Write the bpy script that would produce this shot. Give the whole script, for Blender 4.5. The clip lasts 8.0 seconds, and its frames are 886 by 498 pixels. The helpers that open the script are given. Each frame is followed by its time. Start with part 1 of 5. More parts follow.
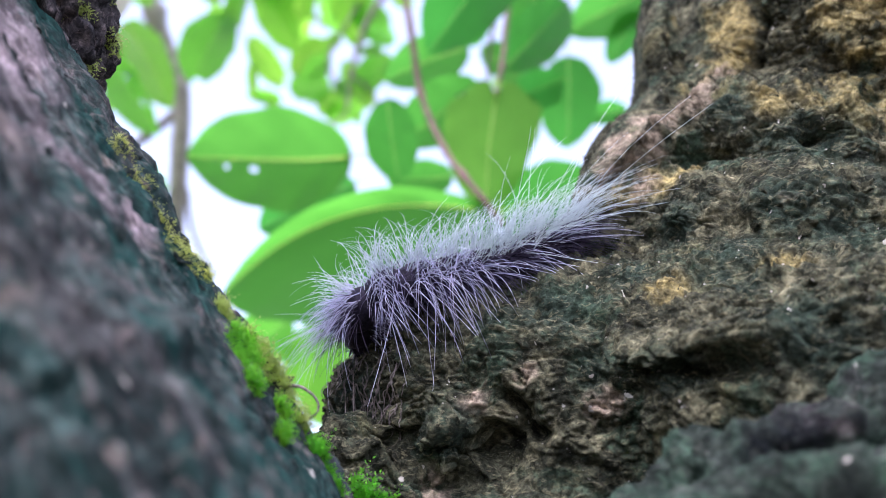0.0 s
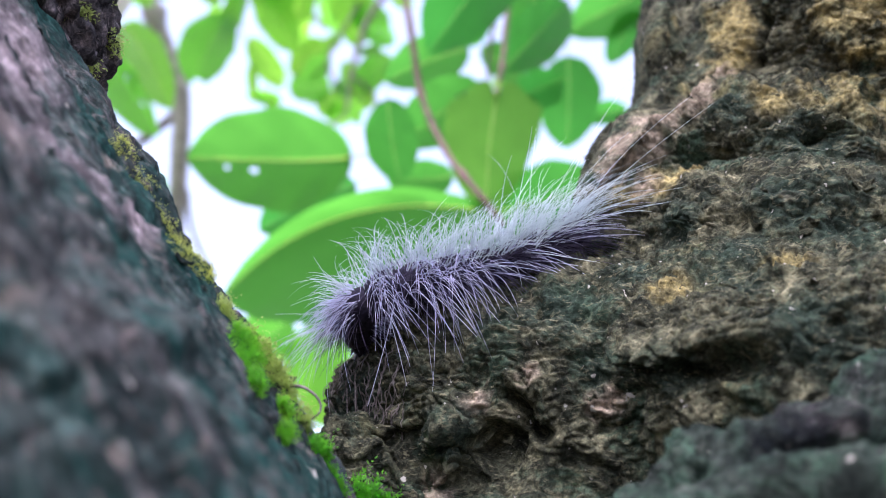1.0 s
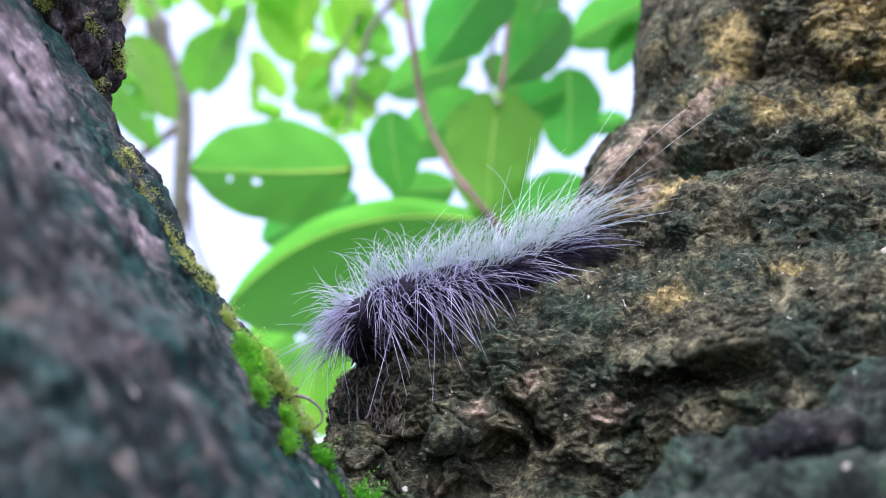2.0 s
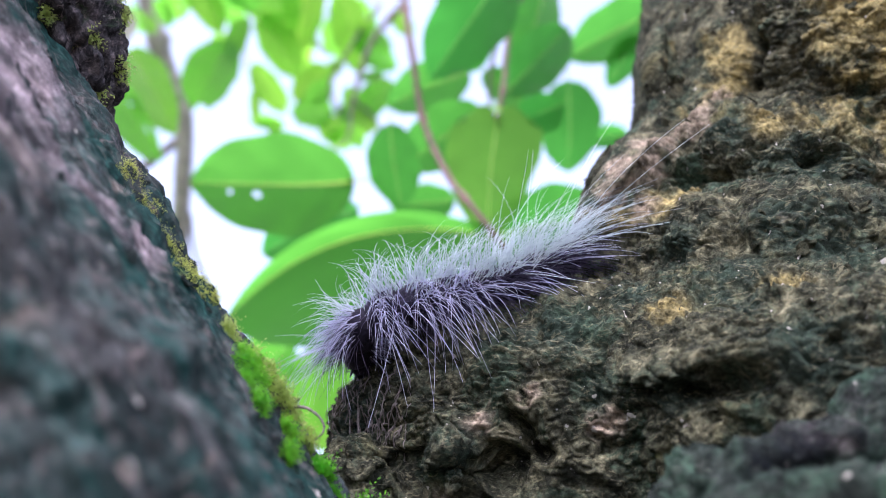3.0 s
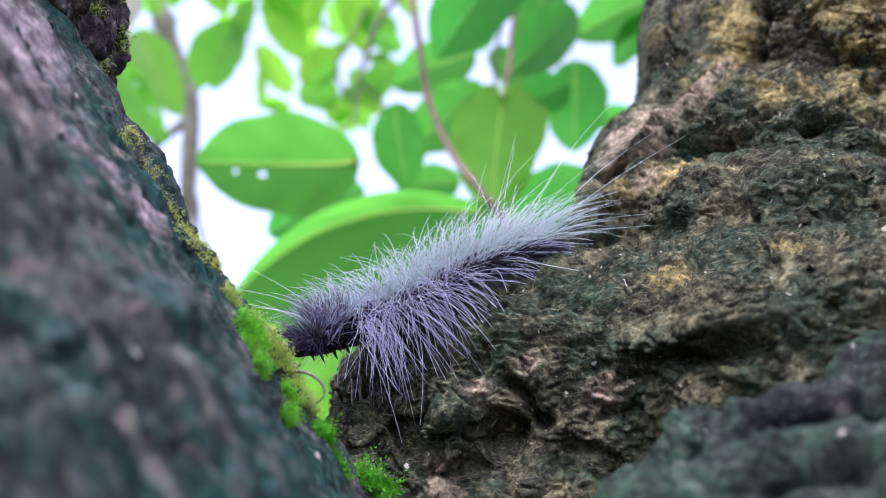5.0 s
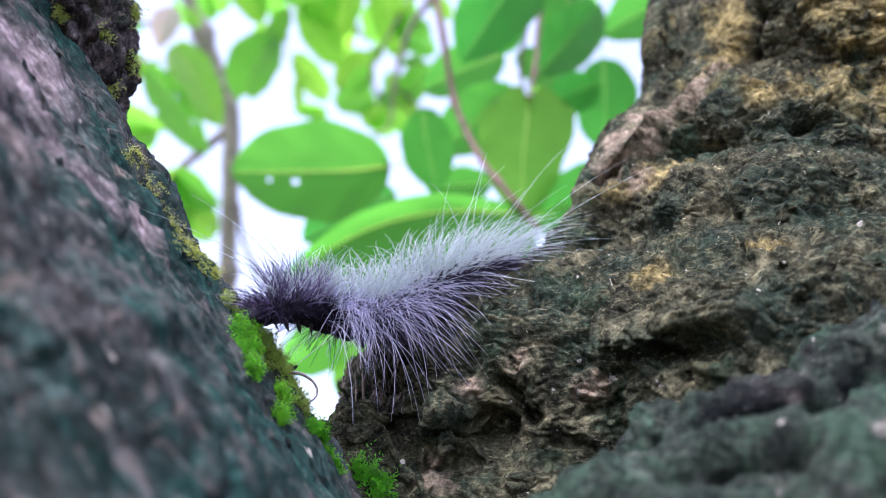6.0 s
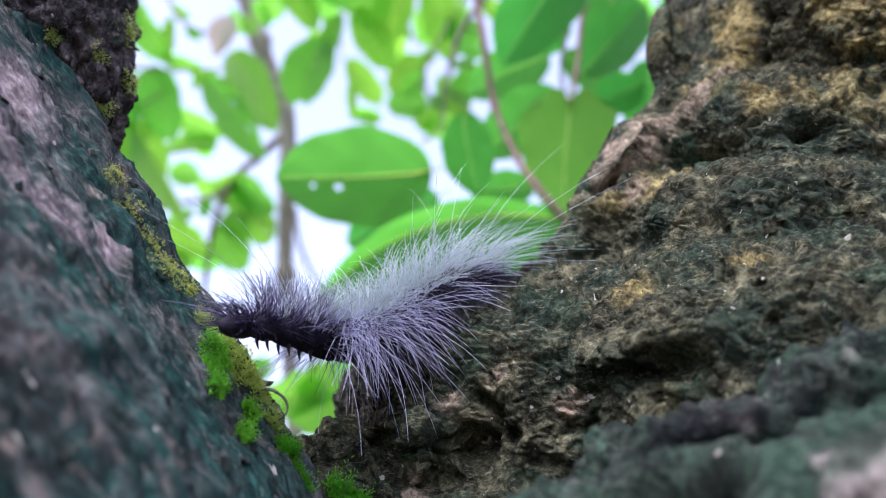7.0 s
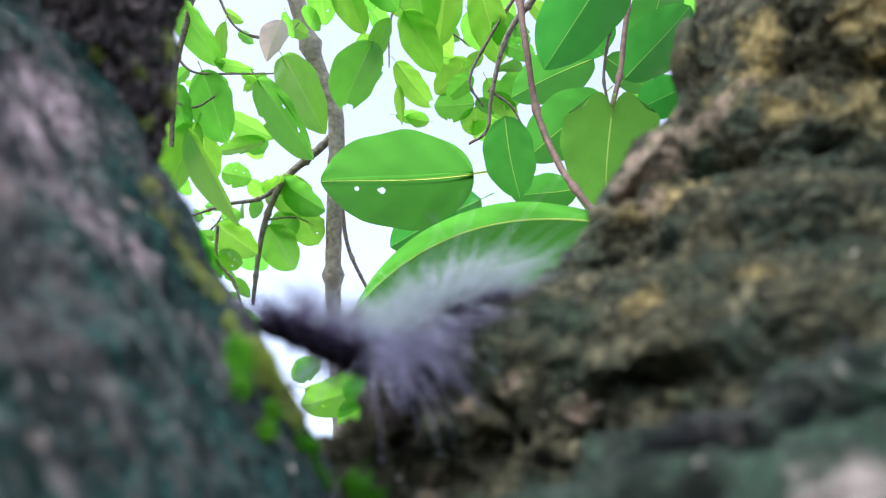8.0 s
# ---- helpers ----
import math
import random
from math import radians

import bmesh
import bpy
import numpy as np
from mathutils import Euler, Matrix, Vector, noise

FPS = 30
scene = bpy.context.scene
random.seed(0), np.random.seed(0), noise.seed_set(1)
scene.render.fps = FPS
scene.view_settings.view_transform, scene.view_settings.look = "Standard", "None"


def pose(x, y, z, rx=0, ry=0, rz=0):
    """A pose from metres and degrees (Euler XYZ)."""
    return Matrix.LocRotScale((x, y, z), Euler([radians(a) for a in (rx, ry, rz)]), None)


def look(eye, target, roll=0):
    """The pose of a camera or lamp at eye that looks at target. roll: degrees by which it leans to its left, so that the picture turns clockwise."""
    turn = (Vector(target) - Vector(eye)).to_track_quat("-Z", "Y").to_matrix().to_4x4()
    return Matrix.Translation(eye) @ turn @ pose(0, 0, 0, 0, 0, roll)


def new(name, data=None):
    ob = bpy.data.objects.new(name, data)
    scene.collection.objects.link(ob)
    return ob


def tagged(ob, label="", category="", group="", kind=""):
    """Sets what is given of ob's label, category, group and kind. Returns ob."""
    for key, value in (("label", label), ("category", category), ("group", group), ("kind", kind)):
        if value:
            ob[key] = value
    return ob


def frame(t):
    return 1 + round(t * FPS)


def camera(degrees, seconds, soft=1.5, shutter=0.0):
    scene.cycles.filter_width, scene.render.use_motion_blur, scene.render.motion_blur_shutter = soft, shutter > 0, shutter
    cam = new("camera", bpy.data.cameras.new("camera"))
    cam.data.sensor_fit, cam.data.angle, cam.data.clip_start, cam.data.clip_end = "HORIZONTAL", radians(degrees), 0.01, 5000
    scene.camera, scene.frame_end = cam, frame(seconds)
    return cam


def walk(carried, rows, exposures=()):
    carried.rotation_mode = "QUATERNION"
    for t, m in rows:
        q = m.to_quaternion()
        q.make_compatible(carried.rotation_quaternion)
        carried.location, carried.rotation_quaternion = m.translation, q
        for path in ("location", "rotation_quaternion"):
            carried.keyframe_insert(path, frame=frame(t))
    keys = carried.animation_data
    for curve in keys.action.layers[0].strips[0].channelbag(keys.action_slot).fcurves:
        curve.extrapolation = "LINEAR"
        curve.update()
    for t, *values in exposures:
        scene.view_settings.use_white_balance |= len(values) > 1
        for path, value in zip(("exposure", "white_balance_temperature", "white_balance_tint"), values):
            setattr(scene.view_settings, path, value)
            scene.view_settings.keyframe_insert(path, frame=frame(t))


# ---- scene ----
cam = camera(57.1, 8.0, soft=0.9)
cam.data.dof.use_dof = True
focus_point = new("focus_point")
focus_point.empty_display_size = 0.01
cam.data.dof.focus_object = focus_point
cam.data.dof.aperture_fstop = 15.0
PATH = [
    (0, (0.00128, 0.00295, 1.29740), (-0.00411, 0.89782, 1.74369), -0.06),
    (0.5, (0.00111, 0.00295, 1.29712), (-0.00517, 0.89705, 1.74495), -0.13),
    (1, (0.00101, 0.00294, 1.29734), (-0.00449, 0.89763, 1.74400), -0.17),
    (1.5, (0.00130, 0.00235, 1.29716), (-0.00655, 0.89523, 1.74740), -0.22),
    (3, (0.00112, 0.00152, 1.29626), (-0.00684, 0.88275, 1.76888), -0.29),
    (3.5, (0.00060, 0.00203, 1.29697), (-0.00850, 0.88279, 1.77046), -0.18),
    (4, (0.00078, 0.00170, 1.29693), (-0.00906, 0.88323, 1.76895), -0.01),
    (4.5, (0.00121, 0.00289, 1.29683), (-0.01064, 0.88832, 1.76145), -0.01),
    (4.7, (0.00172, 0.00379, 1.29587), (-0.01130, 0.89379, 1.75166), 0.06),
    (5.8, (0.00362, -0.00340, 1.29049), (-0.04820, 0.88631, 1.74407), -0.09),
    (6, (0.01184, -0.00312, 1.29144), (-0.05729, 0.88440, 1.74698), 0.20),
    (6.5, (0.02424, 0.00045, 1.29319), (-0.08840, 0.88457, 1.74667), 0.86),
    (7, (0.02623, -0.00158, 1.29443), (-0.11621, 0.87716, 1.74997), 2.08),
    (7.5, (0.03280, -0.00492, 1.29601), (-0.14799, 0.86825, 1.74867), 3.46),
    (8, (0.03295, -0.00608, 1.29367), (-0.16844, 0.86198, 1.74745), 4.29),
]
walk(cam, [(t, look(eye, target, roll)) for t, eye, target, roll in PATH],
     [(0.0, 1.66, 5750, 27), (6.0, 1.64, 5750, 27), (6.5, 1.55, 5750, 26), (7.0, 1.42, 5750, 25), (7.5, 1.33, 5900, 18), (8.0, 1.36, 5900, 16)])

# ---- daylight: bright overcast sky ----
world = bpy.data.worlds.new("sky")
scene.world = world
world.use_nodes = True
wn = world.node_tree.nodes
wl = world.node_tree.links
sky = wn.new("ShaderNodeTexSky")
sky.sky_type = "NISHITA"
sky.sun_disc = False
sky.sun_elevation = radians(58)
sky.sun_rotation = radians(207)
sky.air_density, sky.dust_density, sky.ozone_density = 1.0, 4.0, 1.0
pale = wn.new("ShaderNodeHueSaturation")
pale.inputs["Saturation"].default_value = 0.55
wl.new(sky.outputs["Color"], pale.inputs["Color"])
wl.new(pale.outputs["Color"], wn["Background"].inputs["Color"])
wn["Background"].inputs["Strength"].default_value = 0.19
sun = new("sun", bpy.data.lights.new("sun", "SUN"))
sun.data.energy, sun.data.angle, sun.data.color = 0.85, radians(14), (1.0, 0.98, 0.95)
sun.matrix_world = look((-0.96, -1.88, 4.68), (0, 0, 1.3))

# ---- tools ----
# The fork's own axes: u to the right, d into the fork, w up along the limbs; leaned back by 25 degrees, origin 1.3 m over the ground.
FORK = pose(0, 0, 1.3, 25, 0, 0)
FORK_NP = np.array(FORK)


def spot(u, d, w):
    return FORK @ Vector((u, d, w))


def hash3(ix, iy, iz, seed):
    h = (ix * 374761393 + iy * 668265263 + iz * 2147483647 + seed * 974634777) & 0xFFFFFFFF
    h = ((h ^ (h >> 13)) * 1274126177) & 0xFFFFFFFF
    h = ((h ^ (h >> 16)) * 2246822519) & 0xFFFFFFFF
    return h ^ (h >> 15)


def lattice(p, seed):
    """Gradient noise at the points p (n, 3), about -1 to 1."""
    i = np.floor(p).astype(np.int64)
    f = p - i
    s = f * f * f * (f * (f * 6 - 15) + 10)
    total = np.zeros(len(p))
    for a in (0, 1):
        for b in (0, 1):
            for c in (0, 1):
                h = hash3(i[:, 0] + a, i[:, 1] + b, i[:, 2] + c, seed)
                g = np.stack([(h & 1023) / 511.5 - 1, ((h >> 10) & 1023) / 511.5 - 1, ((h >> 20) & 1023) / 511.5 - 1], 1)
                v = (g * (f - (a, b, c))).sum(1)
                total += v * np.where(a, s[:, 0], 1 - s[:, 0]) * np.where(b, s[:, 1], 1 - s[:, 1]) * np.where(c, s[:, 2], 1 - s[:, 2])
    return total * 1.3


def fbm(p, octaves, seed, ridged=False, gain=0.5):
    out, amp = np.zeros(len(p)), 1.0
    for k in range(octaves):
        v = lattice(p * 2.03 ** k, seed + k)
        out += amp * ((0.45 - np.abs(v)) * 1.6 if ridged else v)
        amp *= gain
    return out


def cells(p, seed):
    """Distances to the nearest and second nearest of scattered cell points, and a value of the nearest cell."""
    i = np.floor(p).astype(np.int64)
    f1, f2, val = np.full(len(p), 9.0), np.full(len(p), 9.0), np.zeros(len(p))
    for a in (-1, 0, 1):
        for b in (-1, 0, 1):
            for c in (-1, 0, 1):
                q = i + (a, b, c)
                h = hash3(q[:, 0], q[:, 1], q[:, 2], seed)
                c3 = q + np.stack([(h & 1023) / 1023, ((h >> 10) & 1023) / 1023, ((h >> 20) & 1023) / 1023], 1)
                dist = np.sqrt(((p - c3) ** 2).sum(1))
                near = dist < f1
                f2 = np.where(near, f1, np.minimum(f2, dist))
                val = np.where(near, ((h >> 7) & 255) / 255, val)
                f1 = np.where(near, dist, f1)
    return f1, f2, val


def grid_points(lo, hi, step):
    axes = [np.arange(a, b, step, dtype=np.float32) for a, b in zip(lo, hi)]
    return axes


def melt(a, b, k):
    """Smooth union of two distance fields."""
    h = np.clip(0.5 + 0.5 * (b - a) / k, 0, 1)
    return b + (a - b) * h - k * h * (1 - h)


def rod(axes, p, q, rp, rq):
    """Distance to a tapered round rod from p to q."""
    x, y, z = axes[0][:, None, None], axes[1][None, :, None], axes[2][None, None, :]
    d = [b - a for a, b in zip(p, q)]
    n = sum(v * v for v in d) or 1e-9
    t = np.clip(((x - p[0]) * d[0] + (y - p[1]) * d[1] + (z - p[2]) * d[2]) / n, 0, 1).astype(np.float32)
    return np.sqrt((x - p[0] - t * d[0]) ** 2 + (y - p[1] - t * d[1]) ** 2 + (z - p[2] - t * d[2]) ** 2) - (rp + t * (rq - rp))


def lump(axes, c, r):
    """About the distance to an ellipsoid."""
    x, y, z = axes[0][:, None, None], axes[1][None, :, None], axes[2][None, None, :]
    k = np.sqrt(((x - c[0]) / r[0]) ** 2 + ((y - c[1]) / r[1]) ** 2 + ((z - c[2]) / r[2]) ** 2)
    return ((k - 1) * min(r)).astype(np.float32)


def skin(field, axes):
    """The zero surface of a distance field, as vertices and quads (surface nets)."""
    field = field.copy()
    for k in range(3):
        side = [slice(None)] * 3
        for e in (0, -1):
            side[k] = e
            field[tuple(side)] = np.maximum(field[tuple(side)], 1e-4)
    inside = field < 0
    n = np.array(field.shape) - 1
    corner = [(a, b, c) for a in (0, 1) for b in (0, 1) for c in (0, 1)]
    block = lambda a, b, c: (slice(a, a + n[0]), slice(b, b + n[1]), slice(c, c + n[2]))
    count = sum(inside[block(*k)].astype(np.int8) for k in corner)
    cell = np.argwhere((count > 0) & (count < 8))
    number = np.full(n, -1, np.int32)
    number[tuple(cell.T)] = np.arange(len(cell))
    total, hits = np.zeros((len(cell), 3)), np.zeros(len(cell))
    for a in corner:
        for k in range(3):
            if a[k]:
                continue
            b = list(a)
            b[k] = 1
            va, vb = field[tuple((cell + a).T)], field[tuple((cell + b).T)]
            cut = (va < 0) != (vb < 0)
            t = np.where(cut, va / np.where(cut, va - vb, 1), 0)
            place = np.tile(np.array(a, float), (len(cell), 1))
            place[:, k] = t
            total += np.where(cut[:, None], place, 0)
            hits += cut
    step = float(axes[0][1] - axes[0][0])
    verts = (cell + total / hits[:, None]) * step + np.array([a[0] for a in axes])
    quads = []
    for k in range(3):
        i, j = (k + 1) % 3, (k + 2) % 3
        lo = [slice(1, -1)] * 3
        hi = [slice(1, -1)] * 3
        lo[k], hi[k] = slice(0, -1), slice(1, None)
        va, vb = inside[tuple(lo)], inside[tuple(hi)]
        for flip in (False, True):
            e = np.argwhere(va & ~vb if not flip else vb & ~va)
            off = np.ones(3, int)
            off[k] = 0
            e = e + off
            ei, ej = np.zeros(3, int), np.zeros(3, int)
            ei[i], ej[j] = 1, 1
            ring = [e - ei - ej, e - ej, e, e - ei]
            q = np.stack([number[tuple(r.T)] for r in ring], 1)
            quads.append(q[:, ::-1] if flip else q)
    return verts, np.concatenate(quads)


def normals_of(verts, quads):
    a, b = verts[quads[:, 2]] - verts[quads[:, 0]], verts[quads[:, 3]] - verts[quads[:, 1]]
    n = np.cross(a, b)
    out = np.zeros_like(verts)
    for j in range(3):
        for k in range(4):
            out[:, j] += np.bincount(quads[:, k], n[:, j], len(verts))
    return out / np.maximum(np.linalg.norm(out, axis=1, keepdims=True), 1e-12)


def finer(verts, quads, chosen):
    """Splits each chosen quad into four."""
    some, rest = quads[chosen], quads[~chosen]
    pair = np.concatenate([np.stack([some[:, k], some[:, (k + 1) % 4]], 1) for k in range(4)])
    pair.sort(axis=1)
    key, back = np.unique(pair[:, 0].astype(np.int64) * len(verts) + pair[:, 1], return_inverse=True)
    mids = (verts[key // len(verts)] + verts[key % len(verts)]) / 2
    at = (back + len(verts)).reshape(4, -1)
    heart = np.arange(len(some)) + len(verts) + len(mids)
    new_quads = [np.stack([some[:, k], at[k], heart, at[k - 1]], 1) for k in range(4)]
    return np.concatenate([verts, mids, verts[some].mean(1)]), np.concatenate([rest, *new_quads])


def stains_and_light(v, *spots):
    """0 to 1 over ragged patches round spots (place, radius)."""
    out = np.zeros(len(v))
    for place, radius in spots:
        near = np.flatnonzero(np.abs(v - np.array(place)).max(1) < 2.0 * radius)
        w = v[near]
        far = np.linalg.norm(w - np.array(place), axis=1) / radius
        ragged = 0.45 * fbm(w * 180, 3, 91) + 0.3 * fbm(w * 600, 2, 95)
        out[near] = np.maximum(out[near], np.clip((1.15 - far + ragged) * 1.6, 0, 1))
    return out


def to_world(verts):
    return verts @ FORK_NP[:3, :3].T + FORK_NP[:3, 3]


def quick_mesh(name, verts, faces, smooth=True):
    me = bpy.data.meshes.new(name)
    verts, faces = np.asarray(verts, np.float32), np.asarray(faces, np.int32)
    k = faces.shape[1]
    me.vertices.add(len(verts))
    me.vertices.foreach_set("co", verts.ravel())
    me.loops.add(faces.size)
    me.loops.foreach_set("vertex_index", faces.ravel())
    me.polygons.add(len(faces))
    me.polygons.foreach_set("loop_start", np.arange(0, faces.size, k, dtype=np.int32))
    me.update(calc_edges=True)
    me.validate()
    me.polygons.foreach_set("use_smooth", np.full(len(me.polygons), smooth))
    return me


def mesh_part(name, me, material, parent=None, label=""):
    ob = new(name, me)
    if material is not None and not me.materials:
        me.materials.append(material)
    if parent is not None:
        ob.parent = parent
    if label:
        tagged(ob, label)
    return ob


def part(name, bm, material, parent=None, label=""):
    me = bpy.data.meshes.new(name)
    bm.to_mesh(me)
    bm.free()
    for p in me.polygons:
        p.use_smooth = True
    return mesh_part(name, me, material, parent, label)


def sweep(points, radii, sides=8, wobble=0.0, seed=0):
    """Vertices and quads of a round tube along the points."""
    rng = np.random.default_rng(seed)
    pts = np.array([tuple(p) for p in points], float)
    tan = np.gradient(pts, axis=0)
    tan /= np.linalg.norm(tan, axis=1, keepdims=True)
    side = np.cross(tan[0], (0.3, 0.2, 0.93))
    side /= np.linalg.norm(side)
    verts = []
    for k, (p, t, r) in enumerate(zip(pts, tan, radii)):
        side = side - t * side.dot(t)
        side /= np.linalg.norm(side)
        up = np.cross(t, side)
        for s in range(sides):
            a = 2 * math.pi * s / sides
            verts.append(p + (side * math.cos(a) + up * math.sin(a)) * r * (1 + wobble * rng.normal()))
    quads = []
    for k in range(len(pts) - 1):
        for s in range(sides):
            a, b = k * sides + s, k * sides + (s + 1) % sides
            quads.append((a, b, b + sides, a + sides))
    return np.array(verts), np.array(quads)


def spline(points, count):
    """Even steps along a smooth curve through the points."""
    p = np.array([tuple(q) for q in points], float)
    p = np.vstack([2 * p[0] - p[1], p, 2 * p[-1] - p[-2]])
    fine = []
    for i in range(1, len(p) - 2):
        for t in np.linspace(0, 1, 24, endpoint=False):
            a, b, c, d = p[i - 1], p[i], p[i + 1], p[i + 2]
            fine.append(0.5 * (2 * b + (c - a) * t + (2 * a - 5 * b + 4 * c - d) * t * t + (3 * b - a - 3 * c + d) * t ** 3))
    fine.append(p[-2])
    fine = np.array(fine)
    run = np.concatenate([[0], np.cumsum(np.linalg.norm(np.diff(fine, axis=0), axis=1))])
    at = np.linspace(0, run[-1], count)
    return np.stack([np.interp(at, run, fine[:, k]) for k in range(3)], 1)


# ---- materials ----
def material(name, roughness=0.8, specular=0.3):
    m = bpy.data.materials.new(name)
    m.use_nodes = True
    b = m.node_tree.nodes["Principled BSDF"]
    b.inputs["Roughness"].default_value = roughness
    b.inputs["Specular IOR Level"].default_value = specular
    return m, m.node_tree.nodes, m.node_tree.links, b


def noise_node(nodes, links, coords, scale, detail=6.0, rough=0.6, stretch=None, distort=0.0):
    n = nodes.new("ShaderNodeTexNoise")
    n.inputs["Scale"].default_value, n.inputs["Detail"].default_value = scale, detail
    n.inputs["Roughness"].default_value, n.inputs["Distortion"].default_value = rough, distort
    if stretch:
        mp = nodes.new("ShaderNodeMapping")
        mp.inputs["Scale"].default_value = stretch
        links.new(coords, mp.inputs["Vector"])
        coords = mp.outputs["Vector"]
    links.new(coords, n.inputs["Vector"])
    return n.outputs["Fac"]


def ramp(nodes, links, fac, stops):
    r = nodes.new("ShaderNodeValToRGB")
    while len(r.color_ramp.elements) < len(stops):
        r.color_ramp.elements.new(0.5)
    for e, (at, c) in zip(r.color_ramp.elements, stops):
        e.position = at
        e.color = (*c, 1) if len(c) == 3 else c
    links.new(fac, r.inputs["Fac"])
    return r.outputs["Color"]


def blend(nodes, links, fac, a, b, mode="MIX"):
    m = nodes.new("ShaderNodeMix")
    m.data_type, m.blend_type = "RGBA", mode
    for sock, v in ((m.inputs[0], fac), (m.inputs[6], a), (m.inputs[7], b)):
        if isinstance(v, (int, float)):
            sock.default_value = v
        elif isinstance(v, tuple):
            sock.default_value = (*v, 1)
        else:
            links.new(v, sock)
    return m.outputs[2]


def mask(nodes, links, fac, lo, hi):
    r = nodes.new("ShaderNodeMapRange")
    r.inputs["From Min"].default_value, r.inputs["From Max"].default_value = lo, hi
    links.new(fac, r.inputs["Value"])
    return r.outputs["Result"]


def relief(nodes, links, b, fac, strength, distance, before=None):
    n = nodes.new("ShaderNodeBump")
    n.inputs["Strength"].default_value, n.inputs["Distance"].default_value = strength, distance
    links.new(fac, n.inputs["Height"])
    if before is not None:
        links.new(before, n.inputs["Normal"])
    links.new(n.outputs["Normal"], b.inputs["Normal"])
    return n.outputs["Normal"]


def bark_material(name, tones, patch, algae, algae_at, seed, grain_along=None, stain_light_tints=((0.27, 0.195, 0.095), (0.33, 0.245, 0.195), (0.036, 0.044, 0.038)), shred=(1.0, 1.0, 2.3)):
    m, nd, ln, b = material(name, 0.86, 0.06)
    co = nd.new("ShaderNodeTexCoord").outputs["Object"]
    shift = nd.new("ShaderNodeMapping")
    shift.inputs["Location"].default_value = (seed, seed * 0.7, seed * 1.3)
    ln.new(co, shift.inputs["Vector"])
    co = shift.outputs["Vector"]
    if grain_along:
        dot, back, less = (nd.new("ShaderNodeVectorMath") for _ in range(3))
        dot.operation, back.operation, less.operation = "DOT_PRODUCT", "SCALE", "SUBTRACT"
        ln.new(co, dot.inputs[0])
        dot.inputs[1].default_value = grain_along
        back.inputs[0].default_value = tuple(0.65 * c for c in grain_along)
        ln.new(dot.outputs["Value"], back.inputs["Scale"])
        ln.new(co, less.inputs[0])
        ln.new(back.outputs["Vector"], less.inputs[1])
        co = less.outputs["Vector"]
    broad = noise_node(nd, ln, co, 42, 5, 0.6, distort=0.6)
    mid = noise_node(nd, ln, co, 190, 8, 0.72, distort=0.4)
    fine = noise_node(nd, ln, co, 800, 6, 0.72, distort=0.5)
    base = ramp(nd, ln, mid, [(0.30, tones[0]), (0.45, tones[1]), (0.56, tones[2]), (0.70, tones[3])])
    col = blend(nd, ln, mask(nd, ln, broad, 0.56, 0.68), base, patch)
    green = noise_node(nd, ln, co, 70, 8, 0.75, distort=0.8)
    col = blend(nd, ln, mask(nd, ln, green, *algae_at), col, algae)
    # the third tint covers dark bark and shade painted into the colour
    for key, tint in zip(("ochre", "pale", "dark_and_shade"), stain_light_tints):
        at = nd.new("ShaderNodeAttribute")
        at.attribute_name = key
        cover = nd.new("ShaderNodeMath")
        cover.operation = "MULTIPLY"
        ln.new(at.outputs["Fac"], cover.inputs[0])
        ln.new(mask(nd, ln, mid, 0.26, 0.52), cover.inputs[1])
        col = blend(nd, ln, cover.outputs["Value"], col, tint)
    grain = ramp(nd, ln, fine, [(0.34, (0.26, 0.26, 0.26)), (0.5, (0.92, 0.92, 0.92)), (0.66, (2.2, 2.2, 2.2))])
    col = blend(nd, ln, 0.85, col, grain, "MULTIPLY")
    shreds = noise_node(nd, ln, co, 430, 7, 0.7, stretch=shred, distort=1.2)
    bits = blend(nd, ln, 0.55, col, tones[3])
    col = blend(nd, ln, mask(nd, ln, shreds, 0.545, 0.64), col, bits)
    col = blend(nd, ln, mask(nd, ln, shreds, 0.43, 0.33), col, blend(nd, ln, 0.65, col, tones[0]))
    speck = noise_node(nd, ln, co, 520, 2, 0.5)
    col = blend(nd, ln, mask(nd, ln, speck, 0.72, 0.75), col, (0.40, 0.38, 0.33))
    ln.new(col, b.inputs["Base Color"])
    n1 = relief(nd, ln, b, mid, 0.6, 0.0012)
    n2 = relief(nd, ln, b, shreds, 0.9, 0.0007, n1)
    relief(nd, ln, b, fine, 0.9, 0.0005, n2)
    return m


BARK_RIGHT = bark_material("bark_right", [(0.007, 0.0075, 0.006), (0.029, 0.031, 0.020), (0.086, 0.085, 0.051), (0.255, 0.235, 0.140)],
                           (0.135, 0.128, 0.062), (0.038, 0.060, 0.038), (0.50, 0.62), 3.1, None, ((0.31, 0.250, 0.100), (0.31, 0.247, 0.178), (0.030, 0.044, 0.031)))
# the left bark's first patch tint is a mauve sky sheen, painted in
BARK_LEFT = bark_material("bark_left", [(0.010, 0.011, 0.012), (0.034, 0.038, 0.037), (0.078, 0.079, 0.075), (0.22, 0.18, 0.165)],
                          (0.110, 0.084, 0.082), (0.016, 0.050, 0.042), (0.41, 0.57), 11.7, (-0.594, -0.209, 0.777), ((0.25, 0.205, 0.21), (0.42, 0.33, 0.27), (0.03, 0.05, 0.045)), (1.0, 1.0, 1.0))
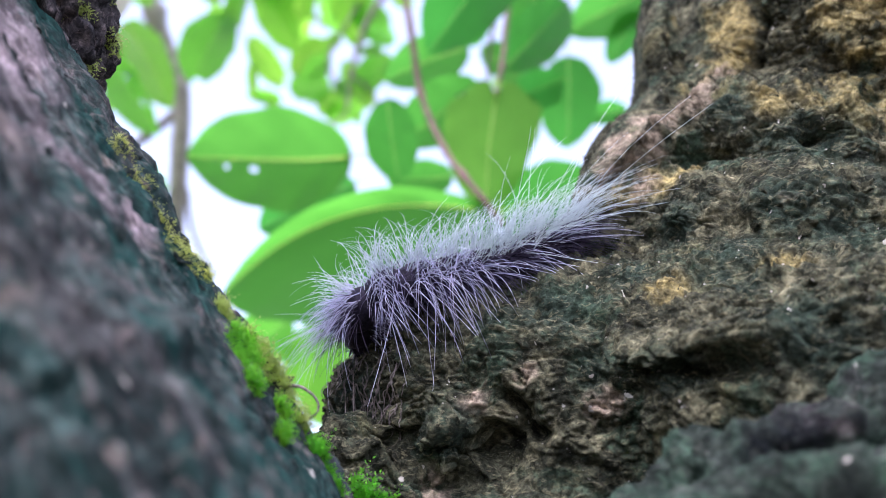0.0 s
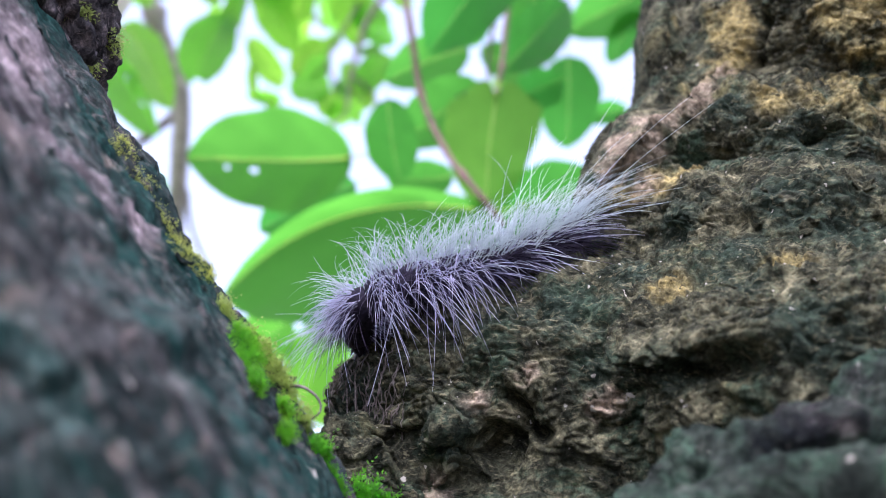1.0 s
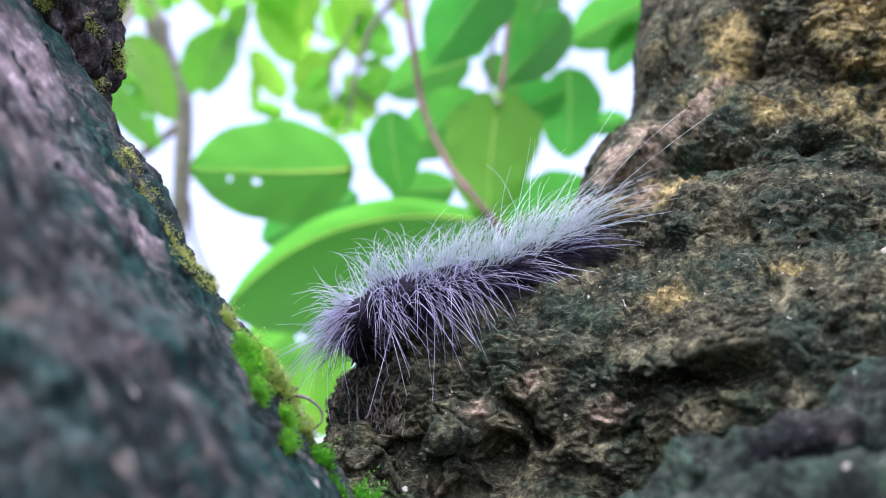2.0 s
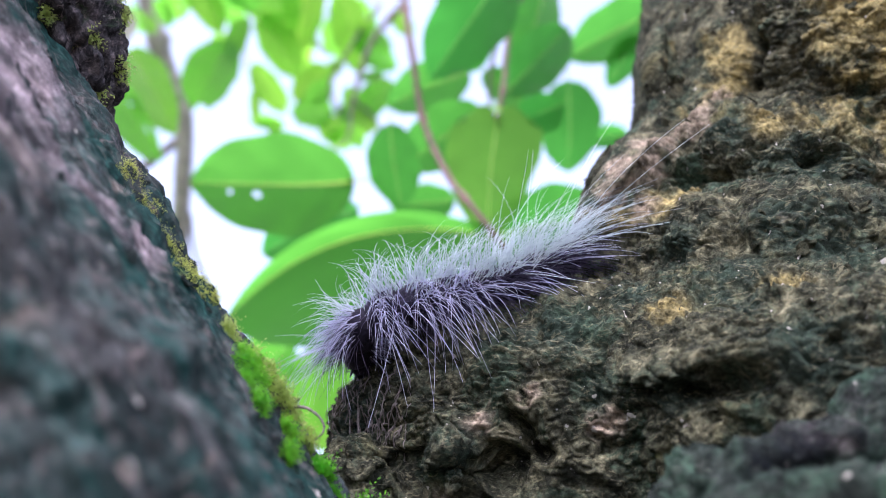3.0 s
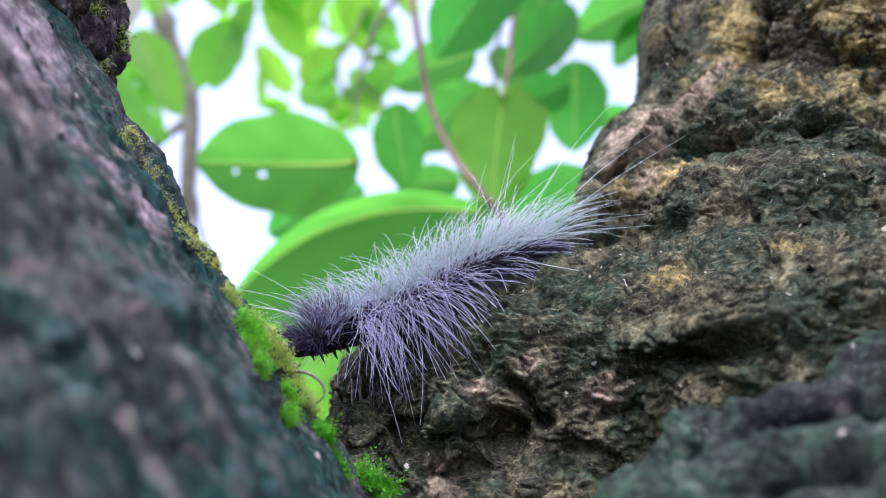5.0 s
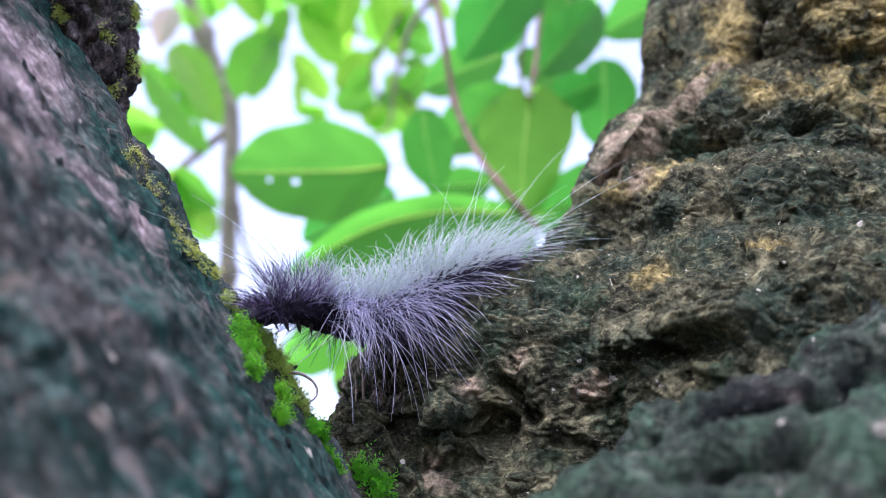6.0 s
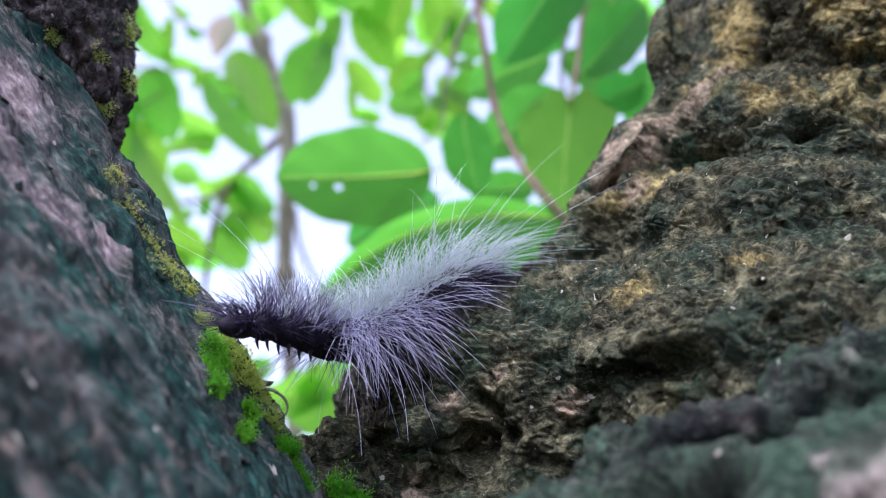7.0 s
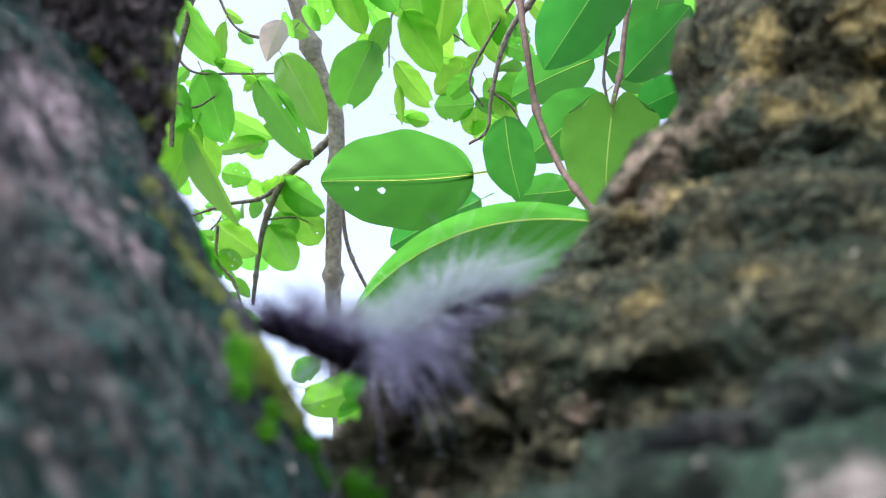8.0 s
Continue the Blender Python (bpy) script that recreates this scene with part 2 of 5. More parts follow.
BARK_GREEN = bark_material("bark_green", [(0.006, 0.008, 0.007), (0.017, 0.022, 0.018), (0.037, 0.048, 0.038), (0.098, 0.108, 0.086)],
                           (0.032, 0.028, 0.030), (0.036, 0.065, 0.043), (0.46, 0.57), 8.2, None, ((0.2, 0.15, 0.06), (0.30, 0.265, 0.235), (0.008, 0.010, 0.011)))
BARK_DARK = bark_material("bark_dark", [(0.008, 0.008, 0.009), (0.034, 0.032, 0.033), (0.105, 0.092, 0.092), (0.36, 0.29, 0.27)],
                          (0.066, 0.052, 0.052), (0.035, 0.070, 0.025), (0.56, 0.66), 5.3, shred=(1.6, 1.6, 0.7))


def leaf_material(name, dark, light, through_light):
    m, nd, ln, b = material(name, 0.38, 0.4)
    out = nd["Material Output"]
    co = nd.new("ShaderNodeTexCoord").outputs["Object"]
    info = nd.new("ShaderNodeObjectInfo").outputs["Random"]
    spread = noise_node(nd, ln, co, 3.0, 4, 0.6)
    col = blend(nd, ln, spread, dark, light)
    hue = nd.new("ShaderNodeHueSaturation")
    ln.new(col, hue.inputs["Color"])
    ln.new(mask(nd, ln, info, -0.6, 1.2), hue.inputs["Value"])
    ln.new(hue.outputs["Color"], b.inputs["Base Color"])
    t = nd.new("ShaderNodeBsdfTranslucent")
    tint = blend(nd, ln, info, through_light, tuple(min(1, v * k) for v, k in zip(through_light, (1.7, 1.05, 0.9))))
    veil = blend(nd, ln, mask(nd, ln, spread, 0.25, 0.8), (1.0, 1.0, 1.0), (0.72, 0.78, 0.75))
    ln.new(blend(nd, ln, 1.0, tint, veil, "MULTIPLY"), t.inputs["Color"])
    mix = nd.new("ShaderNodeMixShader")
    mix.inputs["Fac"].default_value = 0.72
    ln.new(b.outputs["BSDF"], mix.inputs[1])
    ln.new(t.outputs["BSDF"], mix.inputs[2])
    ln.new(mix.outputs["Shader"], out.inputs["Surface"])
    relief(nd, ln, b, spread, 0.15, 0.003)
    return m


LEAF = leaf_material("leaf_blade", (0.035, 0.13, 0.02), (0.07, 0.22, 0.03), (0.078, 0.43, 0.054))
LEAF_OLIVE = leaf_material("leaf_blade_olive", (0.05, 0.14, 0.02), (0.10, 0.24, 0.03), (0.150, 0.48, 0.060))
LEAF_YOUNG = leaf_material("leaf_blade_young", (0.06, 0.17, 0.02), (0.11, 0.26, 0.03), (0.225, 0.72, 0.066))
RIB = leaf_material("leaf_rib", (0.2, 0.34, 0.08), (0.3, 0.44, 0.12), (0.42, 0.78, 0.18))
DRY = leaf_material("leaf_dry", (0.22, 0.25, 0.24), (0.34, 0.38, 0.36), (0.46, 0.54, 0.52))
MOSS_PALE = leaf_material("moss_pale", (0.28, 0.38, 0.09), (0.50, 0.60, 0.20), (0.60, 0.80, 0.24))
MOSS_DULL = leaf_material("moss_dull", (0.03, 0.07, 0.02), (0.07, 0.14, 0.04), (0.10, 0.22, 0.05))
MOSS = leaf_material("moss_green", (0.09, 0.26, 0.02), (0.18, 0.45, 0.03), (0.22, 0.75, 0.04))


def plain_noise(name, a, b_, scale, rough=0.7, spec=0.3, bump=0.0, dist=0.001):
    m, nd, ln, b = material(name, rough, spec)
    co = nd.new("ShaderNodeTexCoord").outputs["Object"]
    n = noise_node(nd, ln, co, scale, 6, 0.65)
    ln.new(ramp(nd, ln, n, [(0.35, a), (0.65, b_)]), b.inputs["Base Color"])
    if bump:
        relief(nd, ln, b, n, bump, dist)
    return m


TWIG = plain_noise("twig_bark", (0.085, 0.080, 0.062), (0.25, 0.23, 0.18), 120, 0.8, 0.2, 0.6, 0.002)
STEM = plain_noise("stem_bark", (0.15, 0.145, 0.11), (0.36, 0.34, 0.27), 60, 0.8, 0.2, 0.6, 0.003)
TWIG_RED = plain_noise("twig_red", (0.07, 0.045, 0.035), (0.16, 0.10, 0.07), 150, 0.7, 0.3, 0.4, 0.001)
SKIN = plain_noise("caterpillar_skin", (0.006, 0.005, 0.010), (0.026, 0.021, 0.038), 700, 0.75, 0.15, 0.8, 0.0006)
CLAW = plain_noise("caterpillar_leg", (0.008, 0.007, 0.01), (0.03, 0.022, 0.03), 800, 0.35, 0.5)
FIBRE = plain_noise("dry_fibre", (0.06, 0.05, 0.045), (0.24, 0.205, 0.185), 600, 0.8, 0.2)
SOIL = plain_noise("soil", (0.04, 0.03, 0.02), (0.10, 0.075, 0.05), 6, 0.95, 0.1, 0.8, 0.03)


def hair_material(name, a, b_, glow):
    m, nd, ln, b = material(name, 0.35, 0.5)
    co = nd.new("ShaderNodeNewGeometry").outputs["Random Per Island"]
    ln.new(ramp(nd, ln, co, [(0.0, a), (1.0, b_)]), b.inputs["Base Color"])
    t = nd.new("ShaderNodeBsdfTranslucent")
    t.inputs["Color"].default_value = (*glow, 1)
    mix = nd.new("ShaderNodeMixShader")
    mix.inputs["Fac"].default_value = 0.55
    ln.new(b.outputs["BSDF"], mix.inputs[1])
    ln.new(t.outputs["BSDF"], mix.inputs[2])
    ln.new(mix.outputs["Shader"], nd["Material Output"].inputs["Surface"])
    return m


HAIR = hair_material("hair_pale", (0.42, 0.44, 0.52), (0.86, 0.89, 0.90), (0.70, 0.80, 0.78))
HAIR_LILAC = hair_material("hair_lilac", (0.32, 0.30, 0.48), (0.86, 0.86, 0.96), (0.70, 0.72, 0.88))
HAIR_DUSK = hair_material("hair_dusk", (0.05, 0.04, 0.09), (0.40, 0.35, 0.52), (0.30, 0.25, 0.42))
HAIR_DARK = hair_material("hair_dark", (0.02, 0.016, 0.035), (0.10, 0.08, 0.15), (0.08, 0.06, 0.12))


# ---- ground ----
bm = bmesh.new()
bmesh.ops.create_grid(bm, x_segments=60, y_segments=60, size=60)
for v in bm.verts:
    v.co.z = 0.05 * noise.noise(v.co * 0.4)
ground = part("ground", bm, SOIL)
tagged(ground, "bare brown forest soil under the trees", "ground", kind="structure")

# ---- the forked tree ----
tree = new("tree")
tree.location = (0.06, 0.2, 0)
tagged(tree, "old forked tree with rough mossy grey-brown bark", "tree")
bpy.context.view_layer.update()
TREE_SHIFT = np.array(tree.location)


def tree_part(name, verts, quads, mat, label, **tints):
    me = quick_mesh(name, to_world(verts) - TREE_SHIFT, quads)
    for key, values in tints.items():
        me.attributes.new(key, "FLOAT", "POINT").data.foreach_set("value", values.astype(np.float32))
    return mesh_part(name, me, mat, tree, label)


SKINS = {}


def crease(v, n, height, width, *points):
    """Height that a ridge (or, negative, a crack) along a line of points adds to a surface that faces the front."""
    flat = np.array((1.0, 0.35, 1.0))
    line = np.array(points)
    box = np.flatnonzero(((v[:, (0, 2)] > line[:, (0, 2)].min(0) - 3 * width) & (v[:, (0, 2)] < line[:, (0, 2)].max(0) + 3 * width)).all(1))
    w = v[box] * flat
    near = np.full(len(box), 9.0)
    for a, b in zip(line[:-1] * flat, line[1:] * flat):
        t = np.clip(((w - a) @ (b - a)) / max((b - a) @ (b - a), 1e-12), 0, 1)
        near = np.minimum(near, np.linalg.norm(w - a - t[:, None] * (b - a), axis=1))
    out = np.zeros(len(v))
    out[box] = height * np.exp(-(near / width) ** 2) * np.clip(0.6 - n[box, 1], 0, 1)
    return out


def ledges_and_cracks(v, n):
    out = np.zeros(len(v))
    out += crease(v, n, 0.0026, 0.0028, (0.0304, 0.185, 0.0121), (0.0360, 0.179, 0.0174), (0.0437, 0.179, 0.0245), (0.0505, 0.178, 0.0302), (0.0570, 0.176, 0.0343), (0.0654, 0.176, 0.0392))
    out += crease(v, n, -0.0022, 0.0013, (0.0349, 0.175, 0.0114), (0.0419, 0.175, 0.0185), (0.0521, 0.174, 0.0262))
    out += crease(v, n, 0.003, 0.0026, (0.0282, 0.182, 0.0061), (0.0366, 0.173, 0.0111), (0.0438, 0.172, 0.0149), (0.0515, 0.170, 0.0157), (0.0592, 0.168, 0.0171), (0.0693, 0.173, 0.0189))
    out += crease(v, n, -0.0055, 0.0034, (0.0476, 0.173, 0.0206), (0.0553, 0.171, 0.0198), (0.0639, 0.174, 0.0212))
    out += crease(v, n, 0.0018, 0.0024, (0.0506, 0.141, 0.0082), (0.0584, 0.141, 0.0113), (0.0674, 0.144, 0.0125), (0.0740, 0.139, 0.0117), (0.0782, 0.134, 0.0110))
    # upper trunk: a strip of smooth wood, a deep cleft, a rounded bulge, a second cleft
    out += crease(v, n, -0.0075, 0.0017, (0.0562, 0.200, 0.0680), (0.0563, 0.198, 0.0554), (0.0572, 0.195, 0.0506), (0.0575, 0.193, 0.0452))
    out += crease(v, n, -0.0060, 0.0015, (0.0713, 0.187, 0.0620), (0.0729, 0.187, 0.0523), (0.0734, 0.187, 0.0457))
    out += crease(v, n, 0.0034, 0.0055, (0.0630, 0.190, 0.0600), (0.0650, 0.189, 0.0520), (0.0655, 0.188, 0.0480))
    out += crease(v, n, 0.0022, 0.0016, (0.0300, 0.180, 0.0100), (0.0420, 0.180, 0.0215), (0.0518, 0.180, 0.0302), (0.0610, 0.186, 0.0380), (0.0688, 0.190, 0.0443))
    out += crease(v, n, -0.0024, 0.0011, (0.0330, 0.180, 0.0090), (0.0450, 0.180, 0.0205), (0.0540, 0.180, 0.0285), (0.0630, 0.186, 0.0365))
    # the deep shadowed slot under the overhanging ledge, and a few bored holes
    out += crease(v, n, -0.0060, 0.0019, (0.0502, 0.172, 0.0182), (0.0582, 0.172, 0.0178), (0.0640, 0.172, 0.0192), (0.0685, 0.172, 0.0212), (0.0785, 0.170, 0.0198))
    out += crease(v, n, -0.0050, 0.0017, (0.0804, 0.165, 0.0436), (0.0812, 0.165, 0.0434))
    out += crease(v, n, -0.0045, 0.0022, (0.0750, 0.165, 0.0222), (0.0775, 0.165, 0.0228))
    out += crease(v, n, -0.0040, 0.0014, (0.0524, 0.165, 0.0262), (0.0530, 0.165, 0.0240))
    out += crease(v, n, -0.005, 0.0014, (0.0103, 0.141, -0.0251), (0.0126, 0.135, -0.0287), (0.0159, 0.136, -0.0311))
    out += crease(v, n, -0.0085, 0.0045, (-0.0010, 0.142, -0.0340), (0.0101, 0.136, -0.0333))
    out += crease(v, n, -0.004, 0.003, (-0.0090, 0.140, -0.0347), (-0.0062, 0.139, -0.0354))
    out += crease(v, n, 0.003, 0.0035, (-0.0040, 0.147, -0.0314), (0.0024, 0.140, -0.0281))
    out += crease(v, n, 0.0034, 0.0032, (0.0300, 0.131, -0.0175), (0.0368, 0.127, -0.0151), (0.0424, 0.118, -0.0146), (0.0485, 0.114, -0.0157))
    out += crease(v, n, -0.003, 0.0018, (0.0369, 0.125, -0.0192), (0.0394, 0.118, -0.0182), (0.0430, 0.118, -0.0175))
    out += crease(v, n, 0.002, 0.0026, (0.0096, 0.135, -0.0344), (0.0174, 0.136, -0.0314), (0.0258, 0.136, -0.0325))
    out += crease(v, n, -0.0025, 0.0015, (0.0545, 0.133, 0.0071), (0.0585, 0.133, 0.0061))
    out += crease(v, n, -0.002, 0.0012, (0.0238, 0.140, -0.0126), (0.0284, 0.134, -0.0153), (0.0327, 0.129, -0.0138), (0.0377, 0.124, -0.0111))
    out += crease(v, n, -0.002, 0.0015, (0.0707, 0.176, 0.0314), (0.0792, 0.177, 0.0306), (0.0861, 0.175, 0.0301))
    out += crease(v, n, 0.0018, 0.002, (0.0596, 0.177, 0.0379), (0.0697, 0.176, 0.0345), (0.0805, 0.177, 0.0365), (0.0884, 0.174, 0.0356))
    out += crease(v, n, -0.002, 0.0013, (0.0867, 0.174, 0.0424), (0.0904, 0.176, 0.0402), (0.0934, 0.173, 0.0398))
    out += crease(v, n, -0.0022, 0.0016, (0.0754, 0.177, 0.0254), (0.0821, 0.177, 0.0237), (0.0879, 0.174, 0.0211))
    out += crease(v, n, 0.0016, 0.002, (0.0281, 0.143, -0.0040), (0.0371, 0.133, -0.0017), (0.0451, 0.126, -0.0005), (0.0534, 0.125, 0.0008))
    out += crease(v, n, -0.0020, 0.0012, (0.0376, 0.124, -0.0182), (0.0408, 0.124, -0.0196), (0.045, 0.124, -0.0202), (0.0483, 0.124, -0.0218))
    out += crease(v, n, 0.0022, 0.0028, (0.0368, 0.124, -0.0163), (0.0434, 0.124, -0.0138), (0.0526, 0.124, -0.0152))
    out += crease(v, n, -0.0034, 0.0014, (0.0098, 0.136, -0.0242), (0.0126, 0.136, -0.0274), (0.0156, 0.136, -0.0308))
    out += crease(v, n, -0.0028, 0.0014, (0.0251, 0.13, -0.027), (0.0271, 0.13, -0.029), (0.0298, 0.13, -0.0312))
    out += crease(v, n, -0.002, 0.0016, (0.0411, 0.129, -0.0047), (0.0484, 0.123, -0.0059), (0.0551, 0.117, -0.0054))
    return out


def right_limb():
    ax = grid_points((-0.036, 0.075, -0.062), (0.140, 0.250, 0.088), 0.0007)
    # trunk, shoulder, buttress, the stub that the caterpillar crosses, the crotch and the near boss
    f = rod(ax, (0.118, 0.225, -0.08), (0.125, 0.236, 0.05), 0.066, 0.068)
    f = melt(f, rod(ax, (0.125, 0.236, 0.05), (0.136, 0.245, 0.14), 0.068, 0.066), 0.004)
    f = melt(f, rod(ax, (0.0525, 0.190, -0.004), (0.0588, 0.203, 0.014), 0.0250, 0.0245), 0.003)
    f = melt(f, rod(ax, (0.0588, 0.203, 0.014), (0.090, 0.218, 0.030), 0.0245, 0.035), 0.003)
    f = melt(f, lump(ax, (0.076, 0.190, 0.018), (0.028, 0.027, 0.022)), 0.004)
    f = melt(f, lump(ax, (0.076, 0.170, -0.026), (0.058, 0.062, 0.034)), 0.006)
    f = melt(f, lump(ax, (0.071, 0.173, 0.006), (0.030, 0.032, 0.012)), 0.004)
    f = melt(f, rod(ax, (-0.0095, 0.177, -0.0345), (0.004, 0.170, -0.0315), 0.0155, 0.0225), 0.004)
    f = melt(f, rod(ax, (0.004, 0.170, -0.0315), (0.020, 0.166, -0.034), 0.0225, 0.0290), 0.005)
    f = melt(f, rod(ax, (0.020, 0.166, -0.034), (0.070, 0.182, -0.030), 0.0290, 0.034), 0.007)
    f = melt(f, lump(ax, (0.022, 0.168, -0.068), (0.056, 0.052, 0.036)), 0.007)
    f = melt(f, rod(ax, (-0.048, 0.120, -0.052), (-0.010, 0.148, -0.054), 0.019, 0.0185), 0.005)
    f = melt(f, lump(ax, (0.046, 0.134, -0.0140), (0.015, 0.009, 0.0056)), 0.003)
    # the smooth edge of the upper trunk and of the slope below it
    edge = ((0.0547, 0.2000, 0.0578), (0.0538, 0.1980, 0.0489), (0.0540, 0.1950, 0.0364), (0.0452, 0.1900, 0.0266), (0.0358, 0.1850, 0.0165))
    for a, b in zip(edge, edge[1:]):
        f = melt(f, rod(ax, a, b, 0.0044, 0.0044), 0.003)
    # the saddle between the stub and the trunk
    saddle = ((0.0240, 0.1700, -0.0064), (0.0284, 0.1740, -0.0005), (0.0348, 0.1780, 0.0052))
    for a, b in zip(saddle, saddle[1:]):
        f = melt(f, rod(ax, a, b, 0.0056, 0.0060), 0.004)
    for knob in ((-0.0205, 0.139, -0.0365), (-0.0125, 0.141, -0.0385), (-0.0045, 0.140, -0.0420), (-0.0170, 0.150, -0.0350), (0.0010, 0.138, -0.0330)):
        f = melt(f, lump(ax, knob, (0.0058, 0.0055, 0.0052)), 0.0015)
    v, q = skin(f, ax)
    del f
    n = normals_of(v, q)
    face, mid = n[q].mean(1), v[q].mean(1)
    v, q = finer(v, q, (face[:, 1] < 0.45) & (mid[:, 0] > -0.034) & (mid[:, 0] < 0.118) & (mid[:, 2] > -0.052) & (mid[:, 2] < 0.080))
    n = normals_of(v, q)
    warp = np.stack([lattice(v * 90, 50 + k) + 0.5 * lattice(v * 260, 55 + k) for k in range(3)], 1) * 0.0022
    p = (v + warp) * (1.0, 1.0, 1.25)
    rough = ledges_and_cracks(v + warp, n)
    rough += 0.0018 * fbm(p * 60, 2, 1)
    # crumbly plates, flakes and small pits on the side that faces out
    out = np.flatnonzero((n[:, 1] < 0.5) & (v[:, 0] < 0.12) & (v[:, 2] > -0.055))
    w, p = v[out], p[out]
    f1, f2, val = cells(p * 95, 7)
    plate = np.clip((f2 - f1) * 2.2, 0, 1)
    lo, hi, knob = cells((w + 0.004 * np.stack([lattice(w * 45, 90 + k) for k in range(3)], 1)) * (38, 38, 55), 27)
    facing = np.clip(-n[out, 1] * 1.6, 0, 1)
    more = facing * (0.0020 * (np.clip((hi - lo) * 4.0, 0, 1) - 0.75) + 0.0020 * (knob - 0.5) * np.clip((hi - lo) * 4.0, 0, 1))
    more += 0.0011 * (plate - 1) + 0.0010 * (val - 0.5) * plate
    more += 0.0012 * fbm(p * (170, 170, 230), 2, 11, ridged=True)
    rag = np.clip(fbm(w * 120, 2, 15) + 0.75, 0.35, 1.2)
    # bare, smooth wood on the upper slope, left of the rough bark's edge
    bare = np.clip(((w[:, 2] - 0.0074) - (w[:, 0] - 0.0275) * 0.90) / 0.004, 0, 1) * np.clip((w[:, 2] - 0.008) / 0.006, 0, 1) * (w[:, 0] < 0.074)
    more *= 1 - 0.75 * bare
    rag *= 1 - 0.7 * bare
    p = p + np.stack([lattice(w * 500, 65 + k) for k in range(3)], 1) * 0.0006
    f1, f2, val = cells(p * (300, 300, 400), 17)
    more += rag * (0.0009 * (np.clip((f2 - f1) * 3.5, 0, 1) - 1) + 0.0011 * (val - 0.5))
    # shreds that lie along the limb
    shred = p * (330, 330, 900) + np.stack([lattice(w * 220, 75 + k) for k in range(3)], 1) * 0.9
    more += rag * (0.0007 * fbm(shred, 2, 21, ridged=True) + 0.00034 * fbm(p * 1300, 1, 25, ridged=True))
    rough[out] += more
    v = v + n * rough[:, None]
    SKINS["right"] = (v, normals_of(v, q))
    ochre = stains_and_light(v, ((0.0640, 0.1900, 0.0560), 0.010), ((0.0665, 0.1890, 0.0480), 0.007), ((0.0560, 0.1870, 0.0400), 0.004), ((0.0455, 0.1688, 0.0150), 0.005), ((0.0375, 0.170, 0.0125), 0.004),
                   ((0.0520, 0.1700, 0.0170), 0.004), ((0.0560, 0.1330, -0.0035), 0.0045), ((0.0580, 0.1320, -0.0055), 0.003), ((0.0790, 0.1650, 0.0330), 0.007), ((0.0860, 0.168, 0.0420), 0.010),
                   ((0.0680, 0.1680, 0.0330), 0.006), ((0.0525, 0.1690, 0.0235), 0.0035), ((0.0380, 0.138, -0.0070), 0.004), ((0.0950, 0.165, 0.0330), 0.010), ((0.0960, 0.166, 0.0500), 0.012), ((0.0850, 0.172, 0.0540), 0.010), ((0.0780, 0.176, 0.0490), 0.006), ((0.1040, 0.165, 0.0400), 0.010), ((0.1020, 0.170, 0.0600), 0.014), ((0.0920, 0.172, 0.0620), 0.014), ((0.1000, 0.168, 0.0480), 0.014))
    pale = stains_and_light(v, ((0.0271, 0.1354, -0.0248), 0.0035), ((0.0054, 0.1409, -0.0251), 0.003), ((-0.0006, 0.1372, -0.0400), 0.004), ((0.0138, 0.1379, -0.0210), 0.0028),
                  ((0.0462, 0.1810, 0.0250), 0.005), ((0.0555, 0.1831, 0.0350), 0.006), ((0.0371, 0.1789, 0.0170), 0.004), ((0.0597, 0.1400, 0.0095), 0.003), ((0.0400, 0.182, 0.0230), 0.005), ((0.0470, 0.182, 0.0300), 0.006),
                  ((0.0640, 0.188, 0.0440), 0.004), ((0.0420, 0.170, 0.0145), 0.004))
    # dark bark tones; the last three also paint the shade beneath the caterpillar
    dark_and_shade = stains_and_light(v, ((0.0000, 0.1419, -0.0302), 0.005), ((0.0254, 0.1373, -0.0203), 0.004), ((0.0575, 0.1343, 0.0067), 0.004), ((0.0753, 0.1624, 0.0208), 0.012),
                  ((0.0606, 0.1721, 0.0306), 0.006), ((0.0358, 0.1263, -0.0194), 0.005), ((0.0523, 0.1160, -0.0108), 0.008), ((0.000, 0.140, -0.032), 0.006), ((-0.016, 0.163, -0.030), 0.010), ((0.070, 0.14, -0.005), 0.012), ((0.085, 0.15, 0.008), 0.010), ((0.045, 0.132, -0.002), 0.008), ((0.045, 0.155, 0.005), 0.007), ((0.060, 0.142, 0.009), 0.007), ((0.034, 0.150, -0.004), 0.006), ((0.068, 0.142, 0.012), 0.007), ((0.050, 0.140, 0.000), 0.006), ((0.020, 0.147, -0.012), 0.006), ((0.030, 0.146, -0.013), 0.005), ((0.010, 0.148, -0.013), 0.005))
    return tree_part("limb", v, q, BARK_RIGHT, "thick limb with cracked ochre and grey bark", ochre=ochre, pale=pale, dark_and_shade=dark_and_shade)


